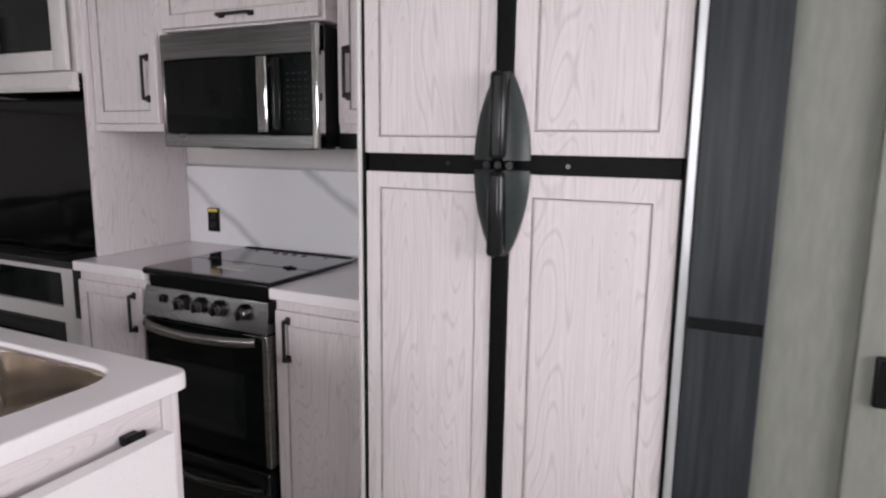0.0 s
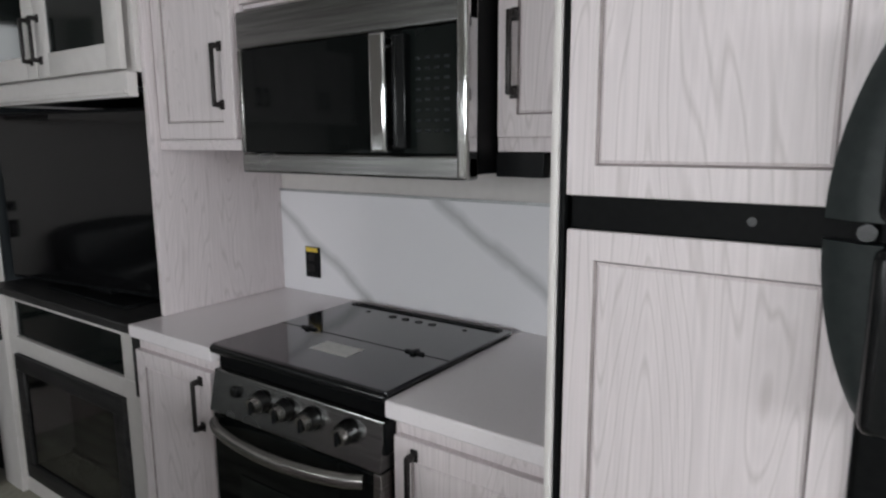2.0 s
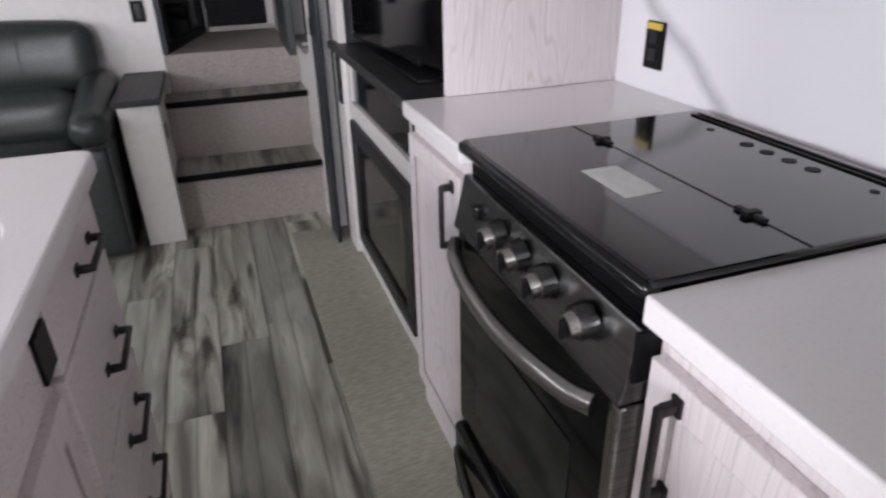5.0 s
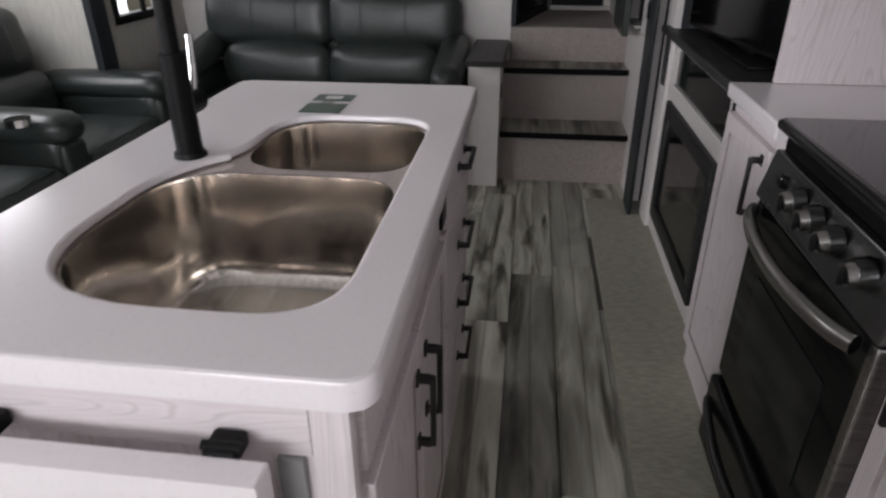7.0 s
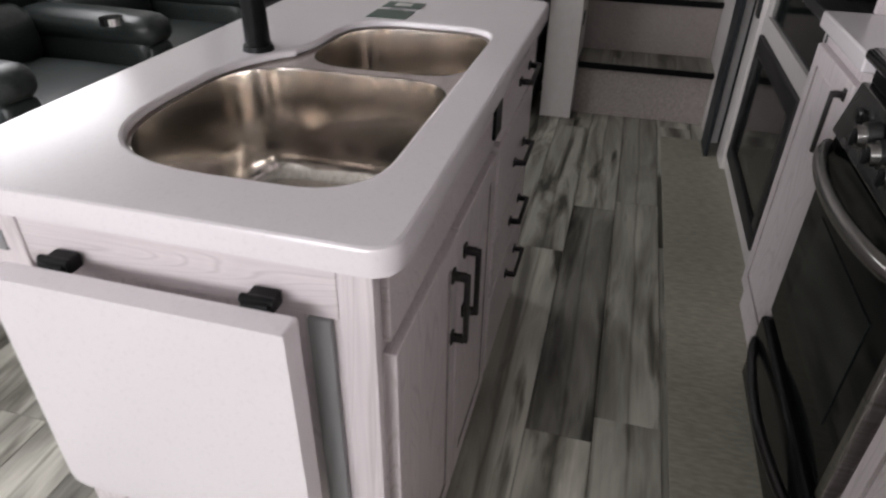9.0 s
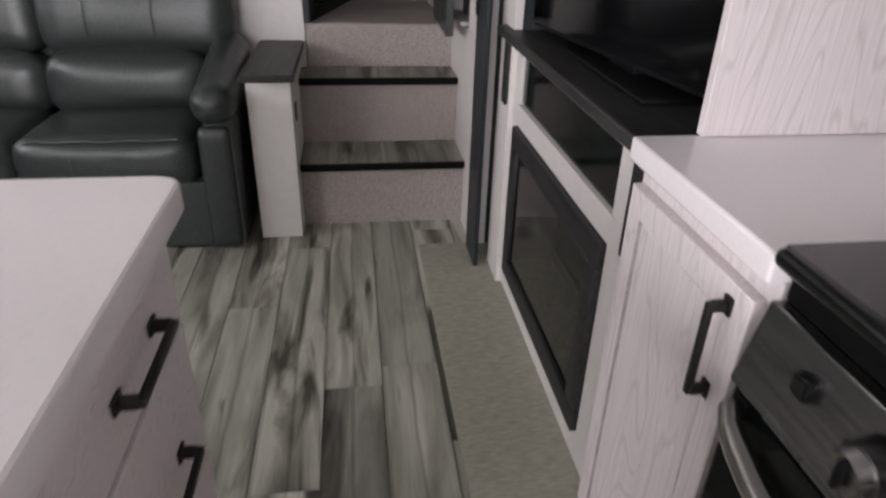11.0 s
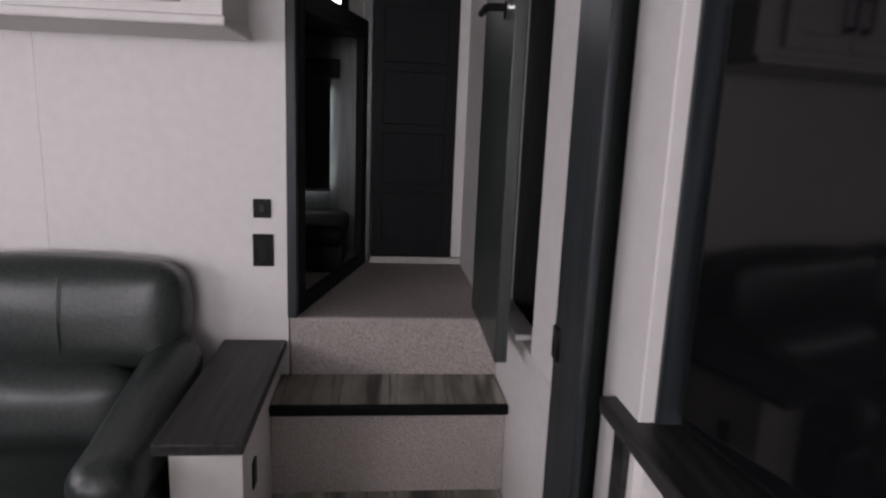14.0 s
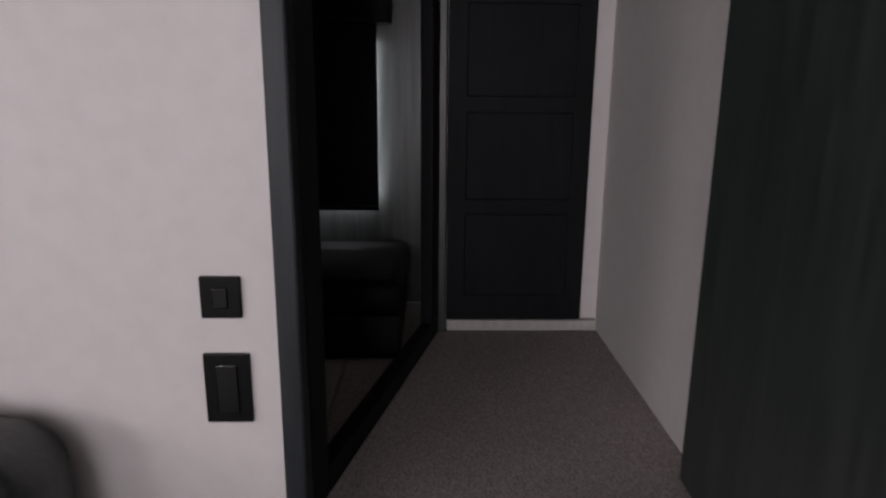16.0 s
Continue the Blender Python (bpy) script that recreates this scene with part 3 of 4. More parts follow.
# open door on the stairs' far side
bath = tagged(new("door_4"), "charcoal door standing open over the upper step", kind="structure")
bath.location = (-4.2, 1.66, 0.77)
DM = Matrix.Translation((-4.20, 1.665, 0)) @ Matrix.Rotation(math.atan2(-0.012, 0.5), 4, "Z")
part("leaf", placed(B(0, 0.50, 0, 0.032, 0.775, 2.36, 0.004), DM), GREY_DOOR_UNLIT_WALL, bath)
part("lever", placed(tube(bmesh.new(), [(0.44, 0.0, 1.63), (0.44, -0.045, 1.63), (0.425, -0.055, 1.63), (0.34, -0.055, 1.63)], 0.009), DM), BLACK, bath, "black lever handle")
part("rose", placed(cyl(bmesh.new(), (0.44, 0.001, 1.63), (0.44, -0.012, 1.63), 0.027), DM), CHROME, bath, "bright round handle rose")
stop = thing("door_stop", (-3.86, 1.75, 0.80), "small white hook-shaped door stop on the stair panel", "door stop")
part("bracket", B(-3.99, -3.80, 1.725, 1.79, 0.797, 0.815, 0.005), WHITE_PAINT, stop)

# post with cap between sofa and stairs
post = thing("newel_cabinet", (-3.8, 0.98, 0), "white half-wall post with a charcoal wooden cap beside the stairs", "half wall")
part("body", B(-4.124, -3.56, 0.90, 1.062, 0.0, 0.654, 0.003), WHITE_PAINT, post)
part("cap", B(-4.124, -3.475, 0.893, 1.082, 0.655, 0.683, 0.005), DARK_WOOD, post, "charcoal wooden cap")
part("switch_plate", B(-3.70, -3.66, 1.060, 1.067, 0.46, 0.53, 0.002), BLACK, post, "small black switch on the side")

for nm, z0, z1, y0, y1, lab in (("wall_switch", 1.062, 1.118, 0.989, 1.041, "black square light switch on the white wall"),
                               ("wall_outlet", 0.915, 1.013, 0.986, 1.047, "black double power outlet on the white wall")):
    w = thing(nm, (FRONT, 1.015, z0), lab, "switch" if nm == "wall_switch" else "outlet")
    part("plate", B(FRONT - 0.001, FRONT + 0.006, y0, y1, z0, z1, 0.002), BLACK, w)
    part("insert", B(FRONT + 0.005, FRONT + 0.009, y0 + 0.016, y1 - 0.016, z0 + 0.014, z1 - 0.014, 0.002), GLOSS_BLACK, w)

# overhead cabinet above the sofa
oc = thing("overhead_cabinet", (-3.95, 0.1, 1.58), "white overhead cabinet with shaker doors above the sofa", "cabinet")
part("body", B(FRONT + 0.001, -3.825, -0.86, 0.985, 1.585, 2.1, 0.004), WHITE_PAINT, oc)
part("bottom_moulding", B(FRONT + 0.001, -3.800, -0.86, 0.995, 1.560, 1.585, 0.006), WHITE_PAINT, oc)
for k in range(6):
    y = 0.896 - (k + 1) * 0.278
    cab_door(oc, -3.805, y, 1.612, 90, 0.273, 0.46, ((0.242 if k % 2 else 0.031), 0.115, 0.10, True))

# ---- kitchen: refrigerator ----
fr = thing("refrigerator", (-0.25, 2.0, 0), "four-door refrigerator with whitewashed wood door panels and black trim", "refrigerator")
part("body", B(-0.672, 0.170, 1.690, 2.32, 0.02, 2.2, 0.003), BLACK, fr)
part("centre_band", B(-0.668, 0.162, 1.668, 1.692, 1.312, 1.366, 0.004), RUBBER, fr, "black band between upper and lower doors")
for x0, x1, z0, z1 in ((-0.670, -0.290, 0.09, 1.313), (-0.243, 0.160, 0.09, 1.318), (-0.673, -0.290, 1.363, 2.12), (-0.243, 0.163, 1.366, 2.12)):
    d = part("door", shaker(at_face(x0, 1.66, z0, 0), x1 - x0, z1 - z0, 0.058 if x0 < -0.5 else 0.076), [WOOD, GROOVE], fr)
    part("door_edge", B(x0 - 0.004, x1 + 0.004, 1.681, 1.689, z0 - 0.004, z1 + 0.004, 0.001), BLACK, d, "black door edge trim")
part("door_strip", B(-0.290, -0.243, 1.650, 1.69, 0.09, 2.12, 0.008, 3), RUBBER, fr, "glossy black strip between the doors")


def lens(zc, zt, side):
    """Half of a leaf-shaped grip: wide at the middle band, pointed away from it."""
    bm = bmesh.new()
    n = 14
    rows = []
    for k in range(n + 1):
        t = k / n
        w = 0.056 * math.cos(t * math.pi / 2) ** 0.75 + 0.004
        z = zc + (zt - zc) * t
        rows.append([bm.verts.new((-0.2665 + side * 0.014 + side * (w - 0.0) * u, 1.652 - 0.030 * (1 - u * u) * (1 - 0.55 * t), z)) for u in (0, 0.3, 0.6, 0.85, 1.0)])
    for a, b in zip(rows, rows[1:]):
        for i in range(4):
            bm.faces.new((a[i], a[i + 1], b[i + 1], b[i]))
    got = bmesh.ops.extrude_face_region(bm, geom=list(bm.faces))
    for v in got["geom"]:
        if isinstance(v, bmesh.types.BMVert):
            v.co.y = max(v.co.y, 1.659)
    return bm


for zc, zt in ((1.327, 1.11), (1.352, 1.567)):
    for side in (-1, 1):
        part("grip", lens(zc, zt, side), LENS_BLACK, fr, "leaf-shaped dark grip")
    part("grip_bar", B(-0.288, -0.245, 1.604, 1.655, min(zc, zt) + 0.0, max(zc, zt), 0.014, 3), GLOSS_BLACK, fr, "glossy black grip bar")
for dx in (-0.03, 0.0, 0.03):
    part("hinge_cap", cyl(bmesh.new(), (-0.2665 + dx, 1.625, 1.34), (-0.2665 + dx, 1.66, 1.34), 0.010), GLOSS_BLACK, fr)
for x in (-0.42, -0.10):
    part("screw", cyl(bmesh.new(), (x, 1.664, 1.34), (x, 1.67, 1.34), 0.006), GLOSS_BLACK, fr)
part("side_gasket", B(-0.6835, -0.6745, 1.662, 1.692, 0.05, 2.15, 0.002), RUBBER, fr, "black edge strip of the refrigerator")
structure("trim_fridge_side", B(-0.697, -0.685, 1.655, 2.33, 0.0, 2.3, 0.003), WHITE_PAINT, "white side panel between refrigerator and counter")

# ---- kitchen: base cabinets, counters, splashback ----
cl = thing("base_cabinet", (-1.88, 2.0, 0), "narrow whitewashed wood base cabinet with one shaker door", "cabinet", "base cabinets")
part("body", B(-2.078, -1.695, 1.762, 2.325, 0.0, 0.872, 0.003), WOOD, cl)
cab_door(cl, -2.068, 1.742, 0.105, 0, 0.358, 0.735, (0.318, 0.640, 0.13, True))
cr = thing("base_cabinet", (-0.9, 2.0, 0), "whitewashed wood base cabinet with one shaker door beside the refrigerator", "cabinet", "base cabinets")
part("body", B(-1.092, -0.698, 1.762, 2.325, 0.0, 0.872, 0.003), WOOD, cr)
cab_door(cr, -1.082, 1.742, 0.105, 0, 0.375, 0.735, (0.055, 0.640, 0.13, True))
for x0, x1, lab in ((-2.086, -1.690, "white solid-surface counter beside the range"), (-1.100, -0.698, "white solid-surface counter next to the refrigerator")):
    solid("countertop", B(x0, x1, 1.735, 2.325, 0.875, 0.914, 0.005, 3), QUARTZ, lab, "countertop", group="kitchen counters")
solid("counter_strip", B(-1.689, -1.101, 2.285, 2.325, 0.88, 0.914, 0.003), QUARTZ, "white counter strip behind the range", "countertop")
solid("backsplash", B(-2.069, -0.698, 2.318, 2.329, 0.9145, 1.268, 0.001), MARBLE, "white marble backsplash with grey diagonal veins", "backsplash")
structure("trim_splash", B(-2.069, -0.698, 2.314, 2.329, 1.2685, 1.276, 0.001), ALU, "grey metal strip on top of the backsplash")
sidep = solid("side_panel", B(-2.090, -2.0705, 1.845, 2.329, 0.915, 2.3, 0.002), WOOD, "whitewashed wood panel between television niche and counter", "panel")
for x0, z0, tape in ((-1.945, 0.972, True), (-0.905, 0.99, False)):
    o = thing("power_outlet", (x0, 2.316, z0), "black outlet plate with a yellow sticker on the backsplash" if tape else "black outlet plate on the backsplash", "outlet")
    part("plate", B(x0, x0 + 0.067, 2.310, 2.3175, z0, z0 + 0.108, 0.002), BLACK, o)
    for k in (0.018, 0.058):
        part("socket", B(x0 + 0.018, x0 + 0.049, 2.307, 2.311, z0 + k, z0 + k + 0.03, 0.002), GLOSS_BLACK, o)
    if tape:
        part("sticker", B(x0 + 0.006, x0 + 0.061, 2.3085, 2.3098, z0 + 0.090, z0 + 0.105, 0), YELLOW, o, "yellow sticker")

# ---- kitchen: uppers and microwave ----
ul = thing("upper_cabinet", (-1.88, 2.1, 1.42), "whitewashed wood wall cabinet with a shaker door", "cabinet", "wall cabinets")
part("body", B(-2.0695, -1.692, 1.890, 2.328, 1.418, 2.3, 0.003), WOOD, ul)
part("bottom_rail", B(-2.0695, -1.692, 1.874, 1.890, 1.418, 1.446, 0.002), WOOD_X, ul)
cab_door(ul, -2.062, 1.870, 1.448, 0, 0.350, 0.70, (0.305, 0.165, 0.15, True))
ur = thing("upper_cabinet", (-0.85, 2.1, 1.42), "narrow whitewashed wood wall cabinet beside the refrigerator", "cabinet", "wall cabinets")
part("body", B(-0.972, -0.698, 1.970, 2.328, 1.418, 2.3, 0.003), WOOD, ur)
cab_door(ur, -0.962, 1.950, 1.448, 0, 0.262, 0.70, (0.040, 0.165, 0.15, True))
um = thing("upper_cabinet", (-1.35, 2.1, 1.78), "whitewashed wood cabinet above the microwave with a wide lift-up door", "cabinet", "wall cabinets")
part("body", B(-1.691, -0.973, 1.900, 2.328, 1.775, 2.3, 0.003), WOOD_X, um)
cab_door(um, -1.685, 1.880, 1.785, 0, 0.700, 0.33, (0.36, 0.028, 0.13, False))
mw = thing("microwave", (-1.35, 2.1, 1.36), "over-range stainless steel microwave with black glass door", "microwave")
part("body", B(-1.684, -0.980, 1.905, 2.326, 1.372, 1.762, 0.004), BLACK, mw)
part("underside", B(-1.52, -1.15, 1.93, 2.2, 1.358, 1.373, 0.003), BLACK, mw, "black grease filter underneath")
part("hood_box", B(-0.979, -0.865, 1.975, 2.25, 1.365, 1.4175, 0.003), BLACK, mw, "black vent box")
part("top_band", B(-1.686, -0.978, 1.868, 1.906, 1.672, 1.764, 0.006, 3), PANEL_STEEL, mw, "stainless top band")
part("bottom_band", B(-1.686, -0.978, 1.868, 1.906, 1.362, 1.412, 0.006, 3), PANEL_STEEL, mw, "stainless bottom band")
part("left_edge", B(-1.686, -1.672, 1.868, 1.906, 1.413, 1.671, 0.004, 2), STEEL, mw)
part("right_edge", B(-1.006, -0.978, 1.862, 1.906, 1.362, 1.765, 0.008, 3), CHROME, mw, "bright rounded right edge")
part("door_glass", B(-1.671, -1.150, 1.872, 1.906, 1.413, 1.671, 0.003), BLACK_GLASS, mw, "black glass door")
part("control_panel", B(-1.1485, -1.007, 1.872, 1.906, 1.413, 1.671, 0.003), GREY_GLASS, mw, "dark control panel")
for r in range(8):
    for c in range(4):
        x, z = -1.112 + c * 0.024, 1.460 + r * 0.021
        part("key_mark", B(x, x + 0.013, 1.8708, 1.8722, z, z + 0.006, 0), FASCIA, mw)
part("handle", box(bmesh.new(), -1.205, -1.163, 1.828, 1.842, 1.418, 1.664, 0.006, 3), CHROME, mw, "wide polished vertical handle")
part("handle_recess", B(-1.161, -1.125, 1.850, 1.873, 1.425, 1.660, 0.004), GLOSS_BLACK, mw)
for z in (1.432, 1.640):
    part("handle_foot", B(-1.198, -1.170, 1.840, 1.874, z, z + 0.016, 0.003), CHROME, mw)

# ---- kitchen: range ----
rg = thing("range", (-1.39, 2.0, 0), "black and stainless steel gas range with a glass cooktop cover", "range")
part("body", B(-1.686, -1.104, 1.768, 2.28, 0.04, 0.905, 0.004), BLACK, rg)
part("cover_glass", B(-1.690, -1.098, 1.742, 2.272, 0.917, 0.928, 0.004, 2), COVER_GLASS, rg, "black glass cooktop cover")
part("cover_edge", B(-1.690, -1.098, 1.730, 1.762, 0.903, 0.927, 0.010, 3), GLOSS_BLACK, rg, "rounded black front edge of the cover")
part("vent_gap", B(-1.684, -1.106, 1.758, 1.768, 0.8605, 0.903, 0.003), RUBBER, rg)
part("rear_vent", B(-1.66, -1.12, 2.235, 2.243, 0.9285, 0.931, 0.001), RUBBER, rg)
part("rear_vent", B(-1.66, -1.12, 2.252, 2.260, 0.9285, 0.931, 0.001), RUBBER, rg)
part("fold_line", B(-1.687, -1.101, 1.972, 1.975, 0.9282, 0.9288, 0), RUBBER, rg)
part("warning_label", B(-1.447, -1.322, 1.855, 1.920, 0.9282, 0.9290, 0), PAPER, rg, "white warning label")
for x in (-1.574, -1.204):
    h = part("hinge", B(x - 0.028, x + 0.028, 1.969, 1.979, 0.928, 0.934, 0.002), BLACK, rg, "black cover hinge")
    part("pin", B(x - 0.007, x + 0.007, 1.961, 1.987, 0.928, 0.936, 0.002), BLACK, h)
for x in (-1.456, -1.408, -1.36, -1.312):
    part("vent_hole", cyl(bmesh.new(), (x, 2.195, 0.9275), (x, 2.195, 0.9292), 0.012), RUBBER, rg)
for x in (-1.557, -1.206):
    part("bumper", cyl(bmesh.new(), (x, 2.20, 0.9275), (x, 2.20, 0.9292), 0.007), RUBBER, rg)
bm = B(-1.686, -1.104, 1.720, 1.772, 0.752, 0.860, 0.004)
for v in bm.verts:
    if v.co.y < 1.75 and v.co.z > 0.82:
        v.co.y += 0.022
part("control_panel", bm, PANEL_STEEL, rg, "dark stainless control panel")
for x in (-1.486, -1.402, -1.315, -1.202):
    kz = 0.822
    k = part("knob", cyl(bmesh.new(), (x, 1.735, kz), (x, 1.712, kz - 0.004), 0.027, 0.025, 24), DARK_STEEL, rg, "dark ribbed control knob")
    part("knob_face", cyl(bmesh.new(), (x, 1.714, kz - 0.0035), (x, 1.698, kz - 0.0065), 0.021, 0.019, 24), STEEL, k, "steel knob face")
    part("pointer", B(x - 0.004, x + 0.004, 1.690, 1.700, kz - 0.024, kz + 0.008, 0.003), BLACK, k)
part("side_bracket", B(-1.1035, -1.096, 1.732, 1.765, 0.79, 0.862, 0.002), BLACK, rg, "black bracket beside the panel")
part("igniter", B(-1.600, -1.572, 1.720, 1.738, 0.808, 0.836, 0.006), GLOSS_BLACK, rg)
od = part("oven_door", B(-1.684, -1.106, 1.728, 1.766, 0.272, 0.745, 0.006), BLACK_GLASS, rg, "black glass oven door")
part("side_trim", B(-1.128, -1.104, 1.724, 1.767, 0.272, 0.748, 0.005), STEEL, od, "stainless door edge")
part("oven_window", B(-1.58, -1.21, 1.7255, 1.729, 0.36, 0.60, 0.001), GREY_GLASS, od, "smoked oven window")
bar = [(-1.66 + 0.515 * k / 16, 1.715 - 0.045 * math.sin(math.pi * k / 16) ** 0.6, 0.725 - 0.004 * math.sin(math.pi * k / 16)) for k in range(17)]
bm = tube(bmesh.new(), bar, 0.014, 12)
for v in bm.verts:
    v.co.z = 0.723 + (v.co.z - 0.723) * 1.25
part("oven_handle", bm, STEEL, od, "bowed steel handle")
dr = part("drawer", B(-1.684, -1.106, 1.712, 1.766, 0.055, 0.258, 0.012, 3), GLOSS_BLACK, rg, "black lower drawer")
bar = [(-1.66 + 0.53 * k / 16, 1.714 - 0.034 * math.sin(math.pi * k / 16) ** 0.7, 0.19) for k in range(17)]
part("drawer_handle", tube(bmesh.new(), bar, 0.012, 12), DARK_STEEL, dr, "bowed dark steel handle")
part("foot", B(-1.67, -1.12, 1.80, 2.2, 0.007, 0.045, 0.003), BLACK, rg)

# ---- television wall ----
tvc = thing("media_cabinet", (-2.7, 2.0, 0), "white media cabinet around a television niche, shelf and fireplace", "cabinet")
part("post_left", B(-3.300, -3.131, 1.785, 2.328, 0.0, TOP - 0.001, 0.003), WHITE_PAINT, tvc)
part("kick", B(-3.130, -2.092, 1.805, 1.83, 0.007, 0.098, 0.002), WHITE_PAINT, tvc)
part("rail_middle", B(-3.130, -2.092, 1.800, 1.83, 0.622, 0.688, 0.002), WHITE_PAINT, tvc)
part("rail_top", B(-3.130, -2.092, 1.800, 1.83, 0.835, 0.868, 0.002), WHITE_PAINT, tvc)
part("stile_left", B(-3.130, -3.065, 1.802, 1.83, 0.098, 0.835, 0.002), WHITE_PAINT, tvc)
part("stile_right", B(-2.262, -2.092, 1.802, 1.83, 0.098, 0.835, 0.002), WHITE_PAINT, tvc)
part("shelf_door", B(-3.064, -2.263, 1.812, 1.83, 0.690, 0.833, 0.002), GREY_GLASS, tvc, "dark glass equipment door")
part("mantel", B(-3.238, -2.091, 1.755, 2.05, 0.869, 0.899, 0.006), DARK_WOOD, tvc, "charcoal wooden mantel shelf")
for x0, x1 in ((-3.205, -3.150), (-2.150, -2.100)):
    part("bracket", B(x0, x1, 1.775, 1.801, 0.66, 0.868, 0.004), DARK_WOOD, tvc, "charcoal bracket under the mantel")
part("niche_side", B(-3.130, -3.120, 1.81, 2.32, 0.90, 1.575, 0.001), FASCIA, tvc)
part("niche_back", B(-3.119, -2.092, 2.26, 2.32, 0.90, 1.60, 0.001), BLACK, tvc)
part("niche_top", B(-3.130, -2.092, 1.832, 2.32, 1.585, 1.60, 0.001), BLACK, tvc)
part("rail_upper", B(-3.130, -2.092, 1.800, 1.832, 1.570, 1.640, 0.003), WHITE_PAINT, tvc)
part("rail_moulding", B(-3.130, -2.092, 1.788, 1.800, 1.578, 1.592, 0.003), WHITE_PAINT, tvc)
part("upper_body", B(-3.130, -2.092, 1.832, 2.32, 1.64, 2.3, 0.003), WHITE_PAINT, tvc)
for k in range(2):
    x0 = -3.115 + k * 0.508
    w, h, z0 = 0.500, 0.48, 1.648
    bm = bmesh.new()
    f = 0.075
    box(bm, x0, x0 + f, 1.792, 1.812, z0, z0 + h, 0.002)
    box(bm, x0 + w - f, x0 + w, 1.792, 1.812, z0, z0 + h, 0.002)
    box(bm, x0 + f, x0 + w - f, 1.792, 1.812, z0, z0 + f, 0.002)
    box(bm, x0 + f, x0 + w - f, 1.792, 1.812, z0 + h - f, z0 + h, 0.002)
    d = part("glass_door", bm, WHITE_PAINT, tvc, "white framed door with smoked glass")
    part("glass", B(x0 + f - 0.004, x0 + w - f + 0.004, 1.800, 1.806, z0 + f - 0.004, z0 + h - f + 0.004, 0), GREY_GLASS, d, "smoked glass pane")
    part("handle", pull(at_face(x0, 1.792, z0, 0), w - 0.03 if k == 0 else 0.03, 0.12, 0.13, True), BRONZE, d)
def turned(bm):
    bmesh.ops.transform(bm, matrix=TVM, verts=bm.verts)
    return bm


TVM = Matrix.Translation((-2.59, 1.915, 0)) @ Matrix.Rotation(radians(8), 4, "Z") @ Matrix.Translation((2.59, -1.915, 0))
tv = thing("television", (-2.6, 2.0, 0.9), "large black flat-screen television standing in the niche", "television")
part("bezel", turned(B(-3.085, -2.10, 1.895, 1.94, 0.922, 1.55, 0.005)), BLACK, tv)
part("screen", turned(B(-3.075, -2.11, 1.8915, 1.896, 0.934, 1.54, 0.001)), TV_GLASS, tv, "dark glossy screen")
part("stand", B(-2.85, -2.30, 1.84, 1.99, 0.9, 0.912, 0.003), BLACK, tv)
part("neck", B(-2.65, -2.50, 1.905, 1.93, 0.911, 0.93, 0.002), BLACK, tv)
fp = thing("electric_fireplace", (-2.66, 1.9, 0.1), "black electric fireplace insert with a crystal bed behind glass", "fireplace")
bm = bmesh.new()
f = 0.065
box(bm, -3.064, -2.263, 1.786, 1.806, 0.099, 0.099 + f, 0.003)
box(bm, -3.064, -2.263, 1.786, 1.806, 0.620 - f, 0.620, 0.003)
box(bm, -3.064, -3.064 + f, 1.786, 1.806, 0.099 + f, 0.620 - f, 0.003)
box(bm, -2.263 - f, -2.263, 1.786, 1.806, 0.099 + f, 0.620 - f, 0.003)
part("surround", bm, DARK_WOOD, fp, "charcoal surround")
part("firebox", B(-3.0, -2.33, 1.95, 2.1, 0.16, 0.56, 0.002), BLACK, fp)
part("firebox_floor", B(-3.0, -2.33, 1.807, 1.95, 0.155, 0.165, 0.001), BLACK, fp)
rng = random.Random(3)
bm = bmesh.new()
for k in range(420):
    p = Vector((rng.uniform(-2.97, -2.36), rng.uniform(1.825, 1.935), 0.172 + rng.uniform(0, 0.012)))
    bmesh.ops.create_icosphere(bm, subdivisions=1, radius=rng.uniform(0.004, 0.009), matrix=Matrix.Translation(p))
tagged(part("crystals", bm, EMBER, fp, "clear fire crystals"), kind="stuff")
part("pane", B(-3.0, -2.327, 1.796, 1.799, 0.163, 0.556, 0), CLEAR, fp, "tinted glass front")

# ---- island ----
isl = thing("kitchen_island", (-1.3, 0.8, 0), "whitewashed wood kitchen island with sink doors and drawers", "island")
part("body_end", B(-0.772, -0.755, 0.512, 1.043, 0.0, 0.874, 0.003), WOOD, isl)
part("body_far", B(-1.925, -1.905, 0.512, 1.043, 0.0, 0.874, 0.003), WOOD, isl)
part("body_back", B(-1.904, -0.773, 0.512, 0.53, 0.0, 0.874, 0.003), WOOD, isl)
part("body_front", B(-1.904, -0.773, 1.018, 1.034, 0.0, 0.874, 0.003), WOOD_X, isl)
part("corner_post", B(-0.7548, -0.748, 1.000, 1.043, 0.0, 0.872, 0.002), WOOD, isl)
part("corner_post", B(-0.7548, -0.748, 0.512, 0.575, 0.0, 0.872, 0.002), WOOD, isl)
part("end_rail", B(-0.7548, -0.750, 0.576, 0.999, 0.8005, 0.872, 0.002), WOOD_X, isl)
# channel strip; its grey is the shadow beside the leaf, put in as colour
part("channel", B(-0.7548, -0.744, 0.960, 0.990, 0.45, 0.80, 0.002), GREY_SLOT, isl, "support channel strip with its shadow put in as grey")
part("slot", B(-0.7482, -0.746, 0.535, 0.548, 0.815, 0.845, 0.001), GREY_SLOT, isl, "small grey slot")
part("lower_panel", B(-0.7548, -0.750, 0.60, 0.93, 0.05, 0.48, 0.002), FASCIA, isl, "charcoal lower panel")
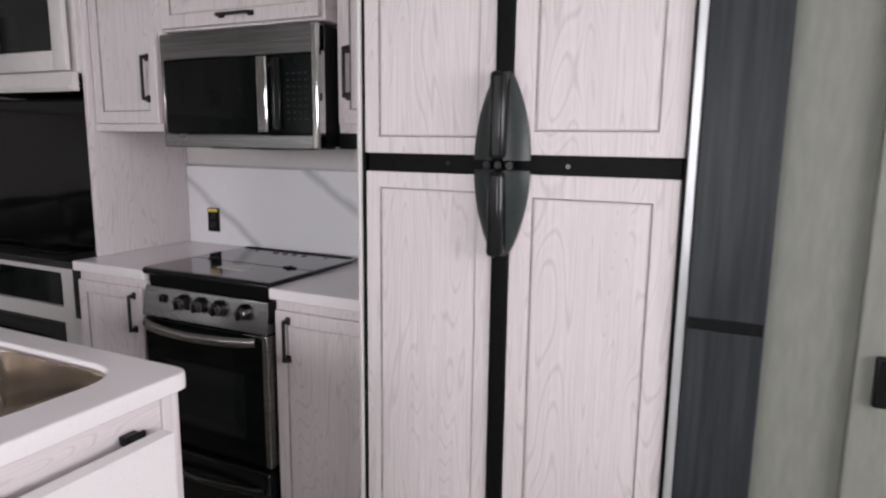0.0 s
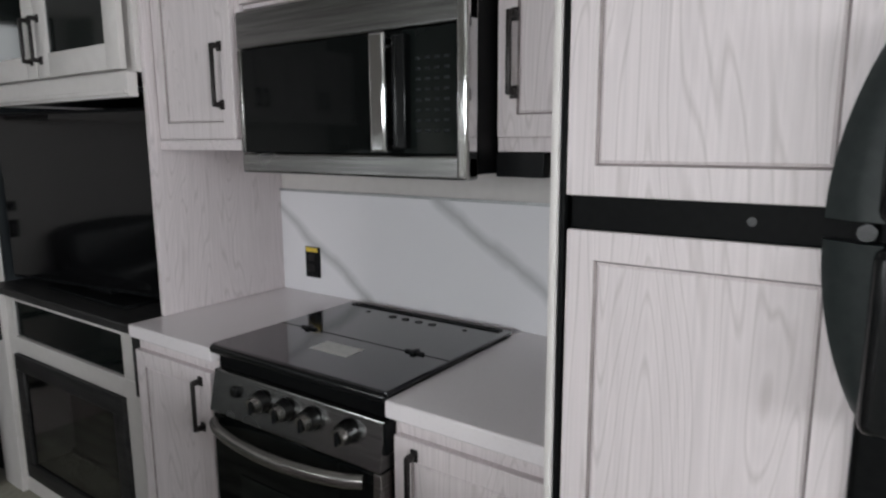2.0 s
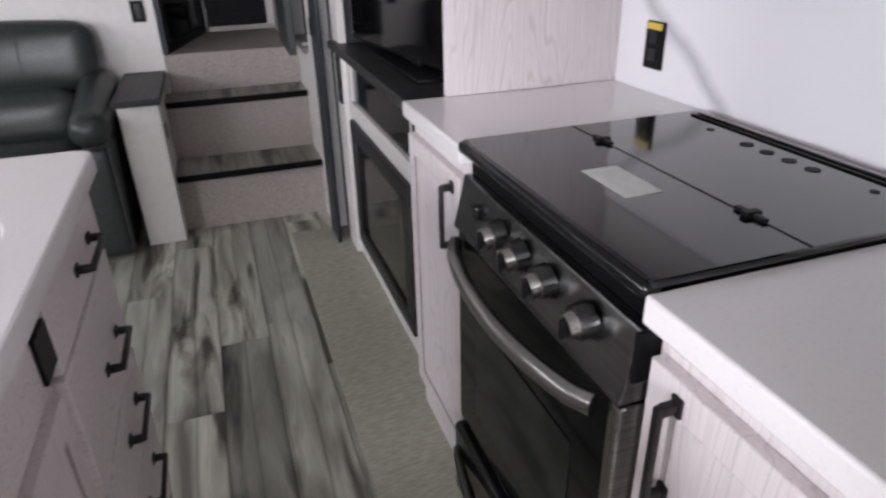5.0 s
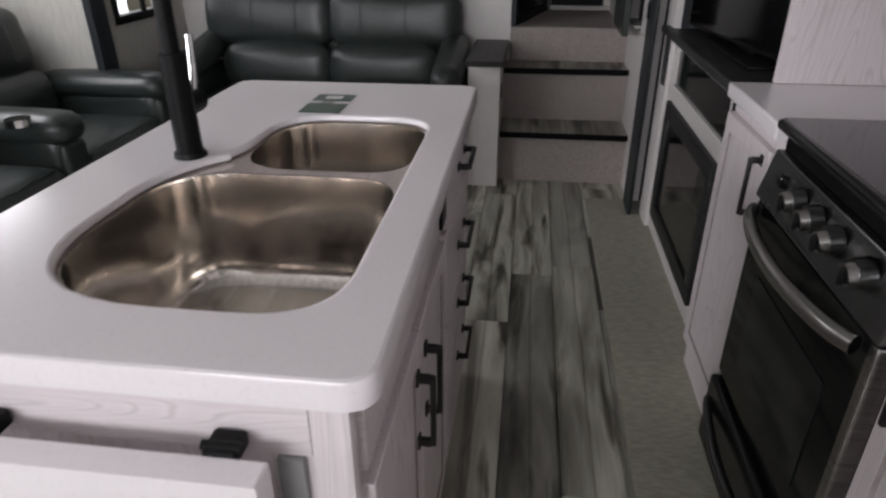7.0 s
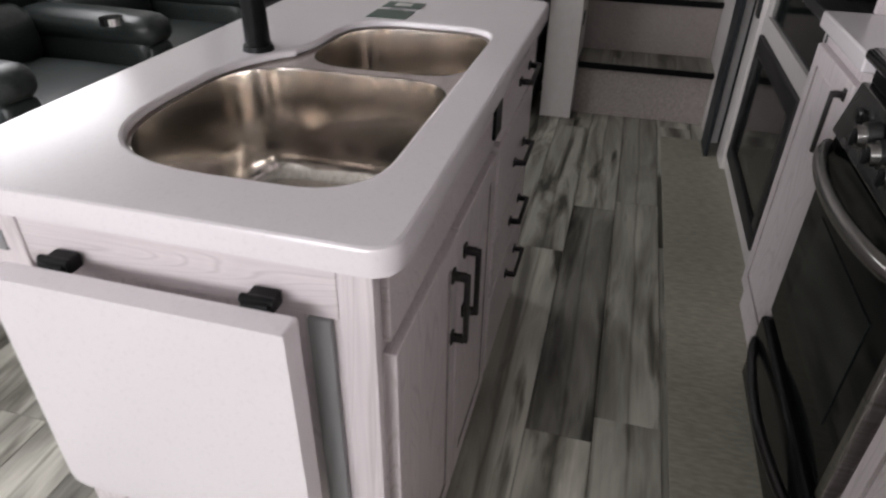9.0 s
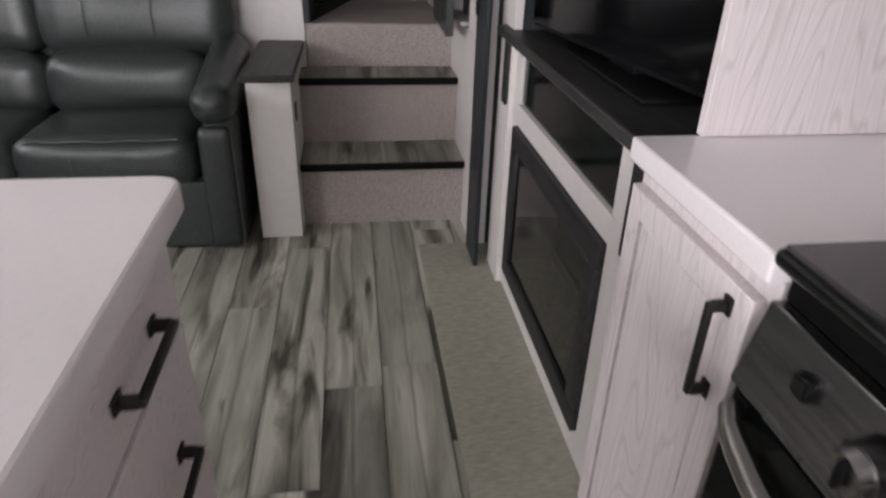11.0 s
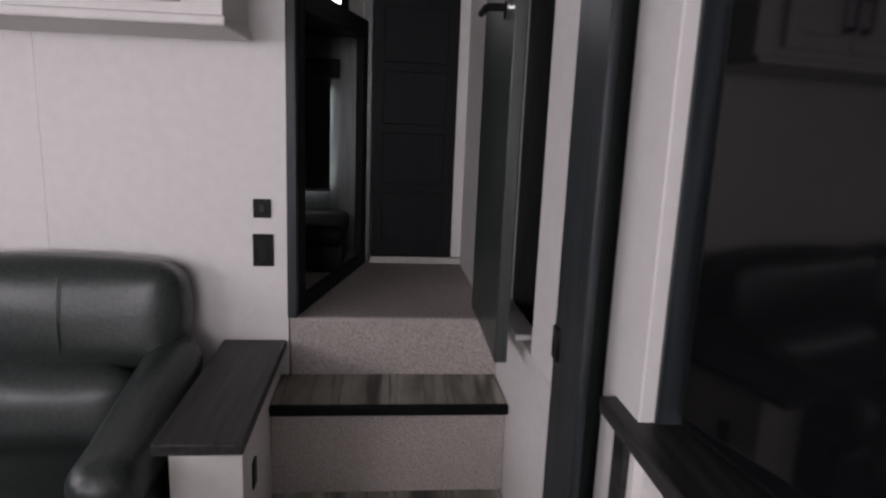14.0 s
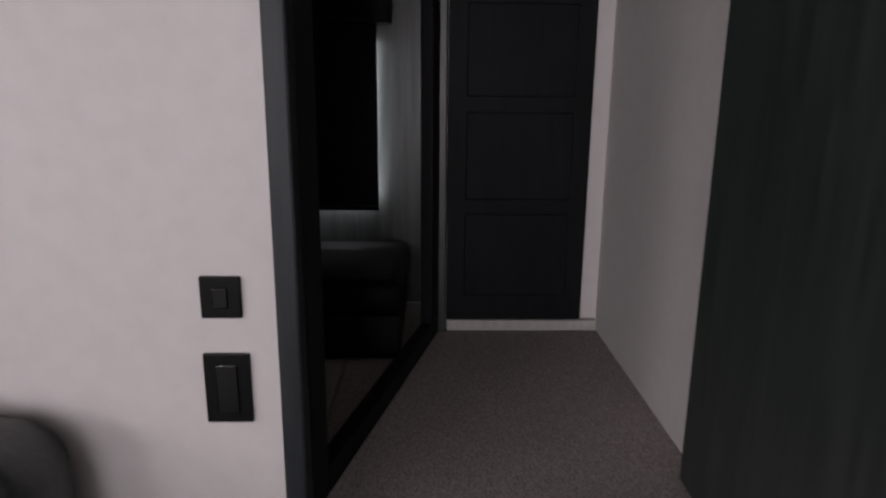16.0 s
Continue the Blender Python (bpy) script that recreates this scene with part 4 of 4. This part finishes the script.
part("false_front", B(-1.415, -0.790, 1.034, 1.046, 0.745, 0.862, 0.003), WOOD_X, isl)
for k in range(2):
    x1 = -0.785 - k * 0.318
    cab_door(isl, x1, 1.054, 0.10, 180, 0.312, 0.63, ((0.275 if k == 0 else 0.037), 0.50, 0.13, True))
for z0, z1, hz in ((0.738, 0.862, 0.80), (0.505, 0.728, 0.60), (0.345, 0.495, 0.435), (0.10, 0.335, 0.27)):
    m = at_face(-1.445, 1.054, z0, 180)
    d = part("drawer", B(-1.90, -1.445, 1.034, 1.054, z0, z1, 0.004), WOOD_X, isl)
    part("handle", pull(m, 0.275, hz - z0, 0.13, False), BRONZE, d, "dark bronze bar pull")
part("outlet_plate", B(-1.455, -1.385, 1.046, 1.053, 0.765, 0.835, 0.002), BLACK, isl, "black outlet plate")
board = thing("flip_up_board", (-0.69, 0.77, 0.45), "white solid-surface extension leaf folded down at the island's end", "countertop leaf")
out = rounded([(0.580, 0.828, 0.004), (0.968, 0.828, 0.004), (0.968, 0.452, 0.03), (0.580, 0.452, 0.03)], 5)
bm = plate(out, [], 0, 0.033)
bmesh.ops.transform(bm, matrix=Matrix(((0, 0, 1, -0.712), (1, 0, 0, 0), (0, 1, 0, 0), (0, 0, 0, 1))), verts=bm.verts)
part("leaf", bm, QUARTZ, board)
for y in (0.645, 0.915):
    c = part("hinge", B(-0.748, -0.712, y - 0.018, y + 0.018, 0.814, 0.834, 0.004), BLACK, board, "black folding hinge")
    part("pin", cyl(bmesh.new(), (-0.724, y - 0.021, 0.831), (-0.724, y + 0.021, 0.831), 0.006), BLACK, c)


def rim_outline(d):
    return rounded([(-0.736 - d, 1.073 - d, 0.04), (-0.736 - d, 0.424 + d, 0.04), (-1.965 + d, 0.424 + d, 0.04), (-1.965 + d, 1.073 - d, 0.04)])


def hole_outline(d):
    return rounded([(-0.846 + d, 0.999 + d, 0.11), (-0.846 + d, 0.574 - d, 0.22), (-1.275 - d, 0.574 - d, 0.12), (-1.375 - d, 0.668 - d, 0.08), (-1.642 - d, 0.668 - d, 0.13),
                    (-1.642 - d, 0.999 + d, 0.10)], 9)


bm = bmesh.new()
ends = []
for shape in (rim_outline, hole_outline):
    low = 0.875 if shape is rim_outline else 0.8995
    rows = [[bm.verts.new((p[0], p[1], z)) for p in shape(d)] for d, z in ((0.004, low), (0.0, low + 0.003), (0.0, 0.9085), (0.0018, 0.9123), (0.0055, 0.914))]
    n = len(rows[0])
    for a, b in zip(rows, rows[1:]):
        for i in range(n):
            bm.faces.new((a[i], a[(i + 1) % n], b[(i + 1) % n], b[i]))
    ends.append((rows[0], rows[-1]))
for k in (0, 1):
    es = []
    for lo_hi in ends:
        vs = lo_hi[k]
        es += [bm.edges.get((vs[i], vs[(i + 1) % len(vs)])) for i in range(len(vs))]
    bmesh.ops.triangle_fill(bm, use_beauty=True, edges=es)
solid("island_countertop", bm, QUARTZ, "white solid-surface island counter with rounded corners and a sink cutout", "countertop")

sink = thing("sink", (-1.22, 0.82, 0.68), "double-bowl undermount stainless steel sink", "sink")
b1 = [(-0.850, 0.995, 0.11), (-0.850, 0.578, 0.22), (-1.305, 0.578, 0.13), (-1.305, 0.995, 0.10)]
b2 = [(-1.332, 0.995, 0.09), (-1.332, 0.673, 0.11), (-1.638, 0.673, 0.13), (-1.638, 0.995, 0.10)]


def bowl(corners, depth):
    cx, cy = sum(c[0] for c in corners) / 4, sum(c[1] for c in corners) / 4
    bm = bmesh.new()
    rows = []
    steps = [(1.0, 0.0), (0.996, -0.006), (0.975, -depth * 0.70)]
    for k in range(1, 7):
        a = math.pi / 2 * k / 6
        steps.append((0.975 - 0.17 * (1 - math.cos(a)), -depth * 0.70 - depth * 0.30 * math.sin(a)))
    steps.append((0.12, -depth - 0.006))
    o = rounded(corners, 9)
    for s, dz in steps:
        rows.append([bm.verts.new((cx + (p[0] - cx) * s, cy + (p[1] - cy) * s, 0.897 + dz)) for p in o])
    n = len(o)
    for a, b in zip(rows, rows[1:]):
        for i in range(n):
            bm.faces.new((a[i], a[(i + 1) % n], b[(i + 1) % n], b[i]))
    bm.faces.new(rows[-1])
    return bm, (cx, cy)


flange = rounded([(-0.815, 1.025, 0.03), (-0.815, 0.550, 0.03), (-1.67, 0.550, 0.03), (-1.67, 1.025, 0.03)])
part("flange", plate(flange, [rounded(b1, 9), rounded(b2, 9)], 0.891, 0.8985), SINK_STEEL, sink, "steel rim and divider")
for c, dep in ((b1, 0.215), (b2, 0.19)):
    bm, mid = bowl(c, dep)
    bw = part("bowl", bm, SINK_STEEL, sink, "brushed steel bowl")
    part("drain", cyl(bmesh.new(), (*mid, 0.897 - dep - 0.006), (*mid, 0.897 - dep - 0.001), 0.038, 0.034, 28), DARK_STEEL, bw, "steel drain")
fa = thing("faucet", (-1.343, 0.588, 0.914), "tall matt black kitchen faucet with a steel lever", "faucet")
part("base", cyl(bmesh.new(), (-1.343, 0.588, 0.914), (-1.343, 0.588, 0.924), 0.030, 0.028, 28), BLACK, fa)
part("body", cyl(bmesh.new(), (-1.343, 0.588, 0.923), (-1.343, 0.588, 1.10), 0.024, 0.022, 28), BLACK, fa)
arc = [(-1.343, 0.588, 1.09), (-1.343, 0.588, 1.28)] + [(-1.343, 0.588 + 0.09 - 0.09 * math.cos(a), 1.28 + 0.09 * math.sin(a)) for a in [math.pi * k / 12 for k in range(1, 12)]] + [(-1.343, 0.768, 1.26), (-1.343, 0.768, 1.19)]
part("spout", tube(bmesh.new(), arc, 0.015, 16), BLACK, fa)
part("valve", cyl(bmesh.new(), (-1.343, 0.588, 1.005), (-1.400, 0.588, 1.005), 0.022, 0.022, 24), BLACK, fa)
part("lever", tube(bmesh.new(), [(-1.390, 0.588, 1.01), (-1.405, 0.588, 1.06), (-1.412, 0.588, 1.12)], 0.007, 12), CHROME, fa, "polished steel lever")
sk = thing("product_labels", (-1.735, 0.73, 0.9145), "green and black printed product labels lying on the island", "label")
part("label_green", B(-1.735, -1.655, 0.688, 0.782, 0.9146, 0.9156, 0), GREEN, sk)
part("label_dark", B(-1.822, -1.762, 0.688, 0.782, 0.9146, 0.9156, 0), GREEN, sk)
part("label_mark", B(-1.806, -1.778, 0.715, 0.755, 0.9157, 0.9162, 0), PAPER, sk)
part("label_mark", B(-1.760, -1.738, 0.715, 0.745, 0.9146, 0.9156, 0), GREY_SLOT, sk)

# ---- seating ----


def pad(x0, x1, y0, y1, z0, z1, r=0.05, puff=0.012, seed=1, crease=1.0):
    """A soft cushion: rounded box, puffed and slightly uneven."""
    bm = bmesh.new()
    box(bm, x0, x1, y0, y1, z0, z1, 0)
    bmesh.ops.subdivide_edges(bm, edges=bm.edges, cuts=15, use_grid_fill=True)
    c = Vector(((x0 + x1) / 2, (y0 + y1) / 2, (z0 + z1) / 2))
    h = Vector((abs(x1 - x0) / 2, abs(y1 - y0) / 2, abs(z1 - z0) / 2))
    r = min(r, 0.95 * min(h))
    for v in bm.verts:
        d = v.co - c
        q = Vector([max(-h[i] + r, min(h[i] - r, d[i])) for i in range(3)])
        e = d - q
        if e.length > 1e-6:
            d = q + e.normalized() * r
        u = [d[i] / h[i] for i in range(3)]
        g = [(1 - u[(i + 1) % 3] ** 2) * (1 - u[(i + 2) % 3] ** 2) for i in range(3)]
        d = Vector([d[i] + puff * g[i] * (1 if u[i] > 0.6 else -1 if u[i] < -0.6 else 0) for i in range(3)])
        at = c + d + Vector((seed, seed * 2, 0))
        w = noise.noise(at * 7) * 0.007 - crease * max(0.0, 0.25 - abs(noise.noise(at * 13))) * 0.03
        v.co = c + d * (1 + w)
    return bm


def tilt(bm, angle, axis, pivot):
    bmesh.ops.rotate(bm, verts=bm.verts, cent=Vector(pivot), matrix=Matrix.Rotation(radians(angle), 3, axis))
    return bm


def seat_set(ob, n, w, arm, m):
    """n seats in own axes: x across from 0, y back, facing -y; parts go to m."""
    total = n * w + (n + 1 if arm < 0 else 2) * abs(arm)
    a = abs(arm)
    xs = []
    x = a
    for k in range(n):
        xs.append(x)
        x += w + (a if arm < 0 else 0)

    def put(name, bm, label=""):
        bmesh.ops.transform(bm, matrix=m, verts=bm.verts)
        return part(name, bm, LEATHER, ob, label)
    put("base", box(bmesh.new(), a * 0.4, total - a * 0.4, 0.07, 0.80, 0.02, 0.29, 0.02, 3))
    for k, x in enumerate(xs):
        put("seat_cushion", pad(x + 0.003, x + w - 0.003, 0.0, 0.60, 0.27, 0.455, 0.055, 0.022, k))
        put("seam", tube(bmesh.new(), [(x + 0.05 + (w - 0.10) * q / 10, 0.012 + 0.003 * math.sin(q), 0.452 + 0.004 * math.sin(q * 2.1)) for q in range(11)], 0.004, 8))
        if arm < 0:
            put("footrest_front", pad(x + 0.006, x + w - 0.006, 0.0, 0.10, 0.06, 0.285, 0.035, 0.008, k + 4))
        for q in (0.33, 0.67):
            put("stitch", tube(bmesh.new(), [(x + w * q, -0.017 - 0.006 * (i % 2), 0.30 + 0.012 * i) for i in range(9)], 0.0022, 6))
        put("lumbar_cushion", tilt(pad(x + 0.006, x + w - 0.006, 0.50, 0.70, 0.42, 0.665, 0.075, 0.03, k + 7), -8, "X", (0, 0.6, 0.45)))
        grow = [0.10 if arm > 0 and k == e else 0.0 for e in (0, n - 1)]
        put("head_cushion", tilt(pad(x + 0.004 - grow[0], x + w - 0.004 + grow[1], 0.545, 0.78, 0.665, 0.95, 0.06, 0.026, k + 11), -8, "X", (0, 0.6, 0.45)))
        for q in (0.30, 0.70):
            run = [(x + w * q, 0.522 - 0.012 * math.sin(math.pi * i / 10), 0.71 + 0.02 * i) for i in range(11)]
            put("stitch", tilt(tube(bmesh.new(), run, 0.0025, 6), -8, "X", (0, 0.6, 0.45)))
    if arm > 0:
        put("front_skirt", box(bmesh.new(), a * 0.85, total - a * 0.85, 0.022, 0.069, 0.012, 0.285, 0.012, 3), "plain leather skirt under the seats")
    arms = [0.0, total - a] if arm > 0 else [k * (w + a) for k in range(n + 1)]
    for k, x in enumerate(arms):
        if arm < 0:
            put("armrest", pad(x, x + a, 0.03, 0.74, 0.03, 0.56, 0.04, 0.004, k + 20, 0))
            put("arm_pad", pad(x - 0.006, x + a + 0.006, -0.005, 0.66, 0.515, 0.635, 0.055, 0.012, k + 30))
            put("arm_front", pad(x + 0.012, x + a - 0.012, 0.008, 0.06, 0.06, 0.52, 0.02, 0.004, k + 40, 0))
        else:
            # flared arm: narrow foot, soft roll that rises towards the back
            bm = pad(x + 0.02, x + a - 0.02, 0.03, 0.74, 0.012, 0.56, 0.03, 0.004, k + 20, 0)
            for v in bm.verts:
                v.co.x += (1 if k else -1) * 0.022 * max(0.0, v.co.z / 0.56) ** 2
            put("armrest", bm)
            bm = pad(x + 0.012, x + a - 0.004, -0.03, 0.70, 0.51, 0.645, 0.062, 0.014, k + 30)
            for v in bm.verts:
                v.co.z += 0.10 * max(0.0, (v.co.y - 0.12) / 0.58) ** 1.2
            put("arm_pad", bm)
            put("arm_front", pad(x + 0.022, x + a - 0.03, -0.012, 0.05, 0.02, 0.495, 0.02, 0.004, k + 40, 0))
            put("welt", tube(bmesh.new(), [(x + (a - 0.02 if k else 0.02), -0.006, 0.03 + 0.047 * i) for i in range(11)], 0.005, 8))
    put("back_panel", box(bmesh.new(), a * 0.5, total - a * 0.5, 0.70, 0.80, 0.10, 0.86, 0.03, 3))


sofa = thing("sofa", (-3.7, 0.05, 0), "dark grey leather two-seat sofa with padded arms below the overhead cabinet", "sofa")
# own x runs along -y world: facing +x
seat_set(sofa, 2, 0.63, 0.165, Matrix.Translation((-3.465, -0.72, 0)) @ Matrix.Rotation(radians(90), 4, "Z") @ Matrix.Scale(0.80, 4, (0, 1, 0)))
rec = thing("theater_seats", (-2.5, -1.0, 0), "dark leather reclining theater seats with console arms along the lounge wall", "recliner")
seat_set(rec, 2, 0.56, -0.165, Matrix.Translation((-1.72, -0.56, 0)) @ Matrix.Rotation(radians(180), 4, "Z"))
ch = part("cup_holder", cyl(bmesh.new(), (-2.40, -0.68, 0.62), (-2.40, -0.68, 0.648), 0.045, 0.045, 24), CHROME, rec, "metal cup holder rim")
bench = thing("dinette_bench", (-1.3, -0.95, 0), "dinette bench with a pale wooden base and dark leather cushions", "bench")
part("base", B(-1.66, -1.10, -1.44, -0.72, 0.0, 0.36, 0.004), ENTRY_WALL, bench, "pale wooden base")
part("seat_cushion", pad(-1.60, -1.06, -1.43, -0.71, 0.36, 0.48, 0.04, 0.015, 3), LEATHER, bench)
part("back_cushion", tilt(pad(-1.69, -1.57, -1.43, -0.70, 0.362, 1.02, 0.045, 0.012, 5), -7, "Y", (-1.63, 0, 0.36)), LEATHER, bench)
val = thing("window_valance", (-2.45, -1.40, 1.87), "pale fabric valance along the top of the lounge window", "valance")
part("cloth", B(-3.05, -1.85, -1.445, -1.36, 1.88, 2.12, 0.012, 3), FABRIC, val)

reg = thing("floor_register", (-3.295, 0.47, 0.0), "black slotted metal floor register set in the planks", "floor vent")
part("frame", B(-3.335, -3.255, 0.40, 0.535, 0.0, 0.004, 0.001), BLACK, reg)
for k in range(6):
    part("slat", B(-3.328, -3.262, 0.410 + k * 0.020, 0.418 + k * 0.020, 0.003, 0.006, 0.001), BRONZE, reg)

# ---- floor planks ----
WID, rng = 0.1675, random.Random(11)
ENDS = {13: -3.04, 14: -2.238, 15: -2.597, 16: -2.684}
# tone of the boards by the kitchen: (row, board from the given joint on)
TONES = {(13, 0): 0.85, (13, -1): 1.15, (14, 0): 1.25, (14, -1): 0.75, (15, 0): 0.65, (15, -1): 1.1, (16, 0): 1.15, (16, -1): 0.7}
floor_ob = bpy.data.objects["floor"]
cache = {}
for row in range(-1, 19):
    y = 1.178 + (row - 15) * WID
    start = ENDS.get(row, -2.2 - rng.uniform(0, 1.2))
    x = start - 1.22 * 2
    while x < REAR:
        x0, x1 = max(x, -3.95 if y < 1.06 else -3.70), min(x + 1.22, REAR)
        if x1 - x0 > 0.03 and y < 1.52:
            key = (round(x1 - x0, 3),)
            if key not in cache:
                bm = B(0, x1 - x0 - 0.0012, 0, WID - 0.0012, -0.008, 0.0, 0.0008, 1)
                o = mesh_ob("plank", bm, PLANK)
                cache[key] = o.data
            else:
                o = new("plank", cache[key])
            o.parent = floor_ob
            o.location = (x0, y, 0)
            tone = TONES.get((row, round((x - start) / 1.22)), rng.choice((0.7, 0.9, 1.0, 1.15, 1.25)))
            o.color = (tone, tone, tone, 1)
        x += 1.22
# narrow cut board between the slide floor and the stair panel
o = mesh_ob("plank", B(0, 0.243, 0, 0.060, -0.008, 0.0, 0.0008, 1), PLANK)
o.parent = floor_ob
o.location = (-3.69, 1.681, 0)
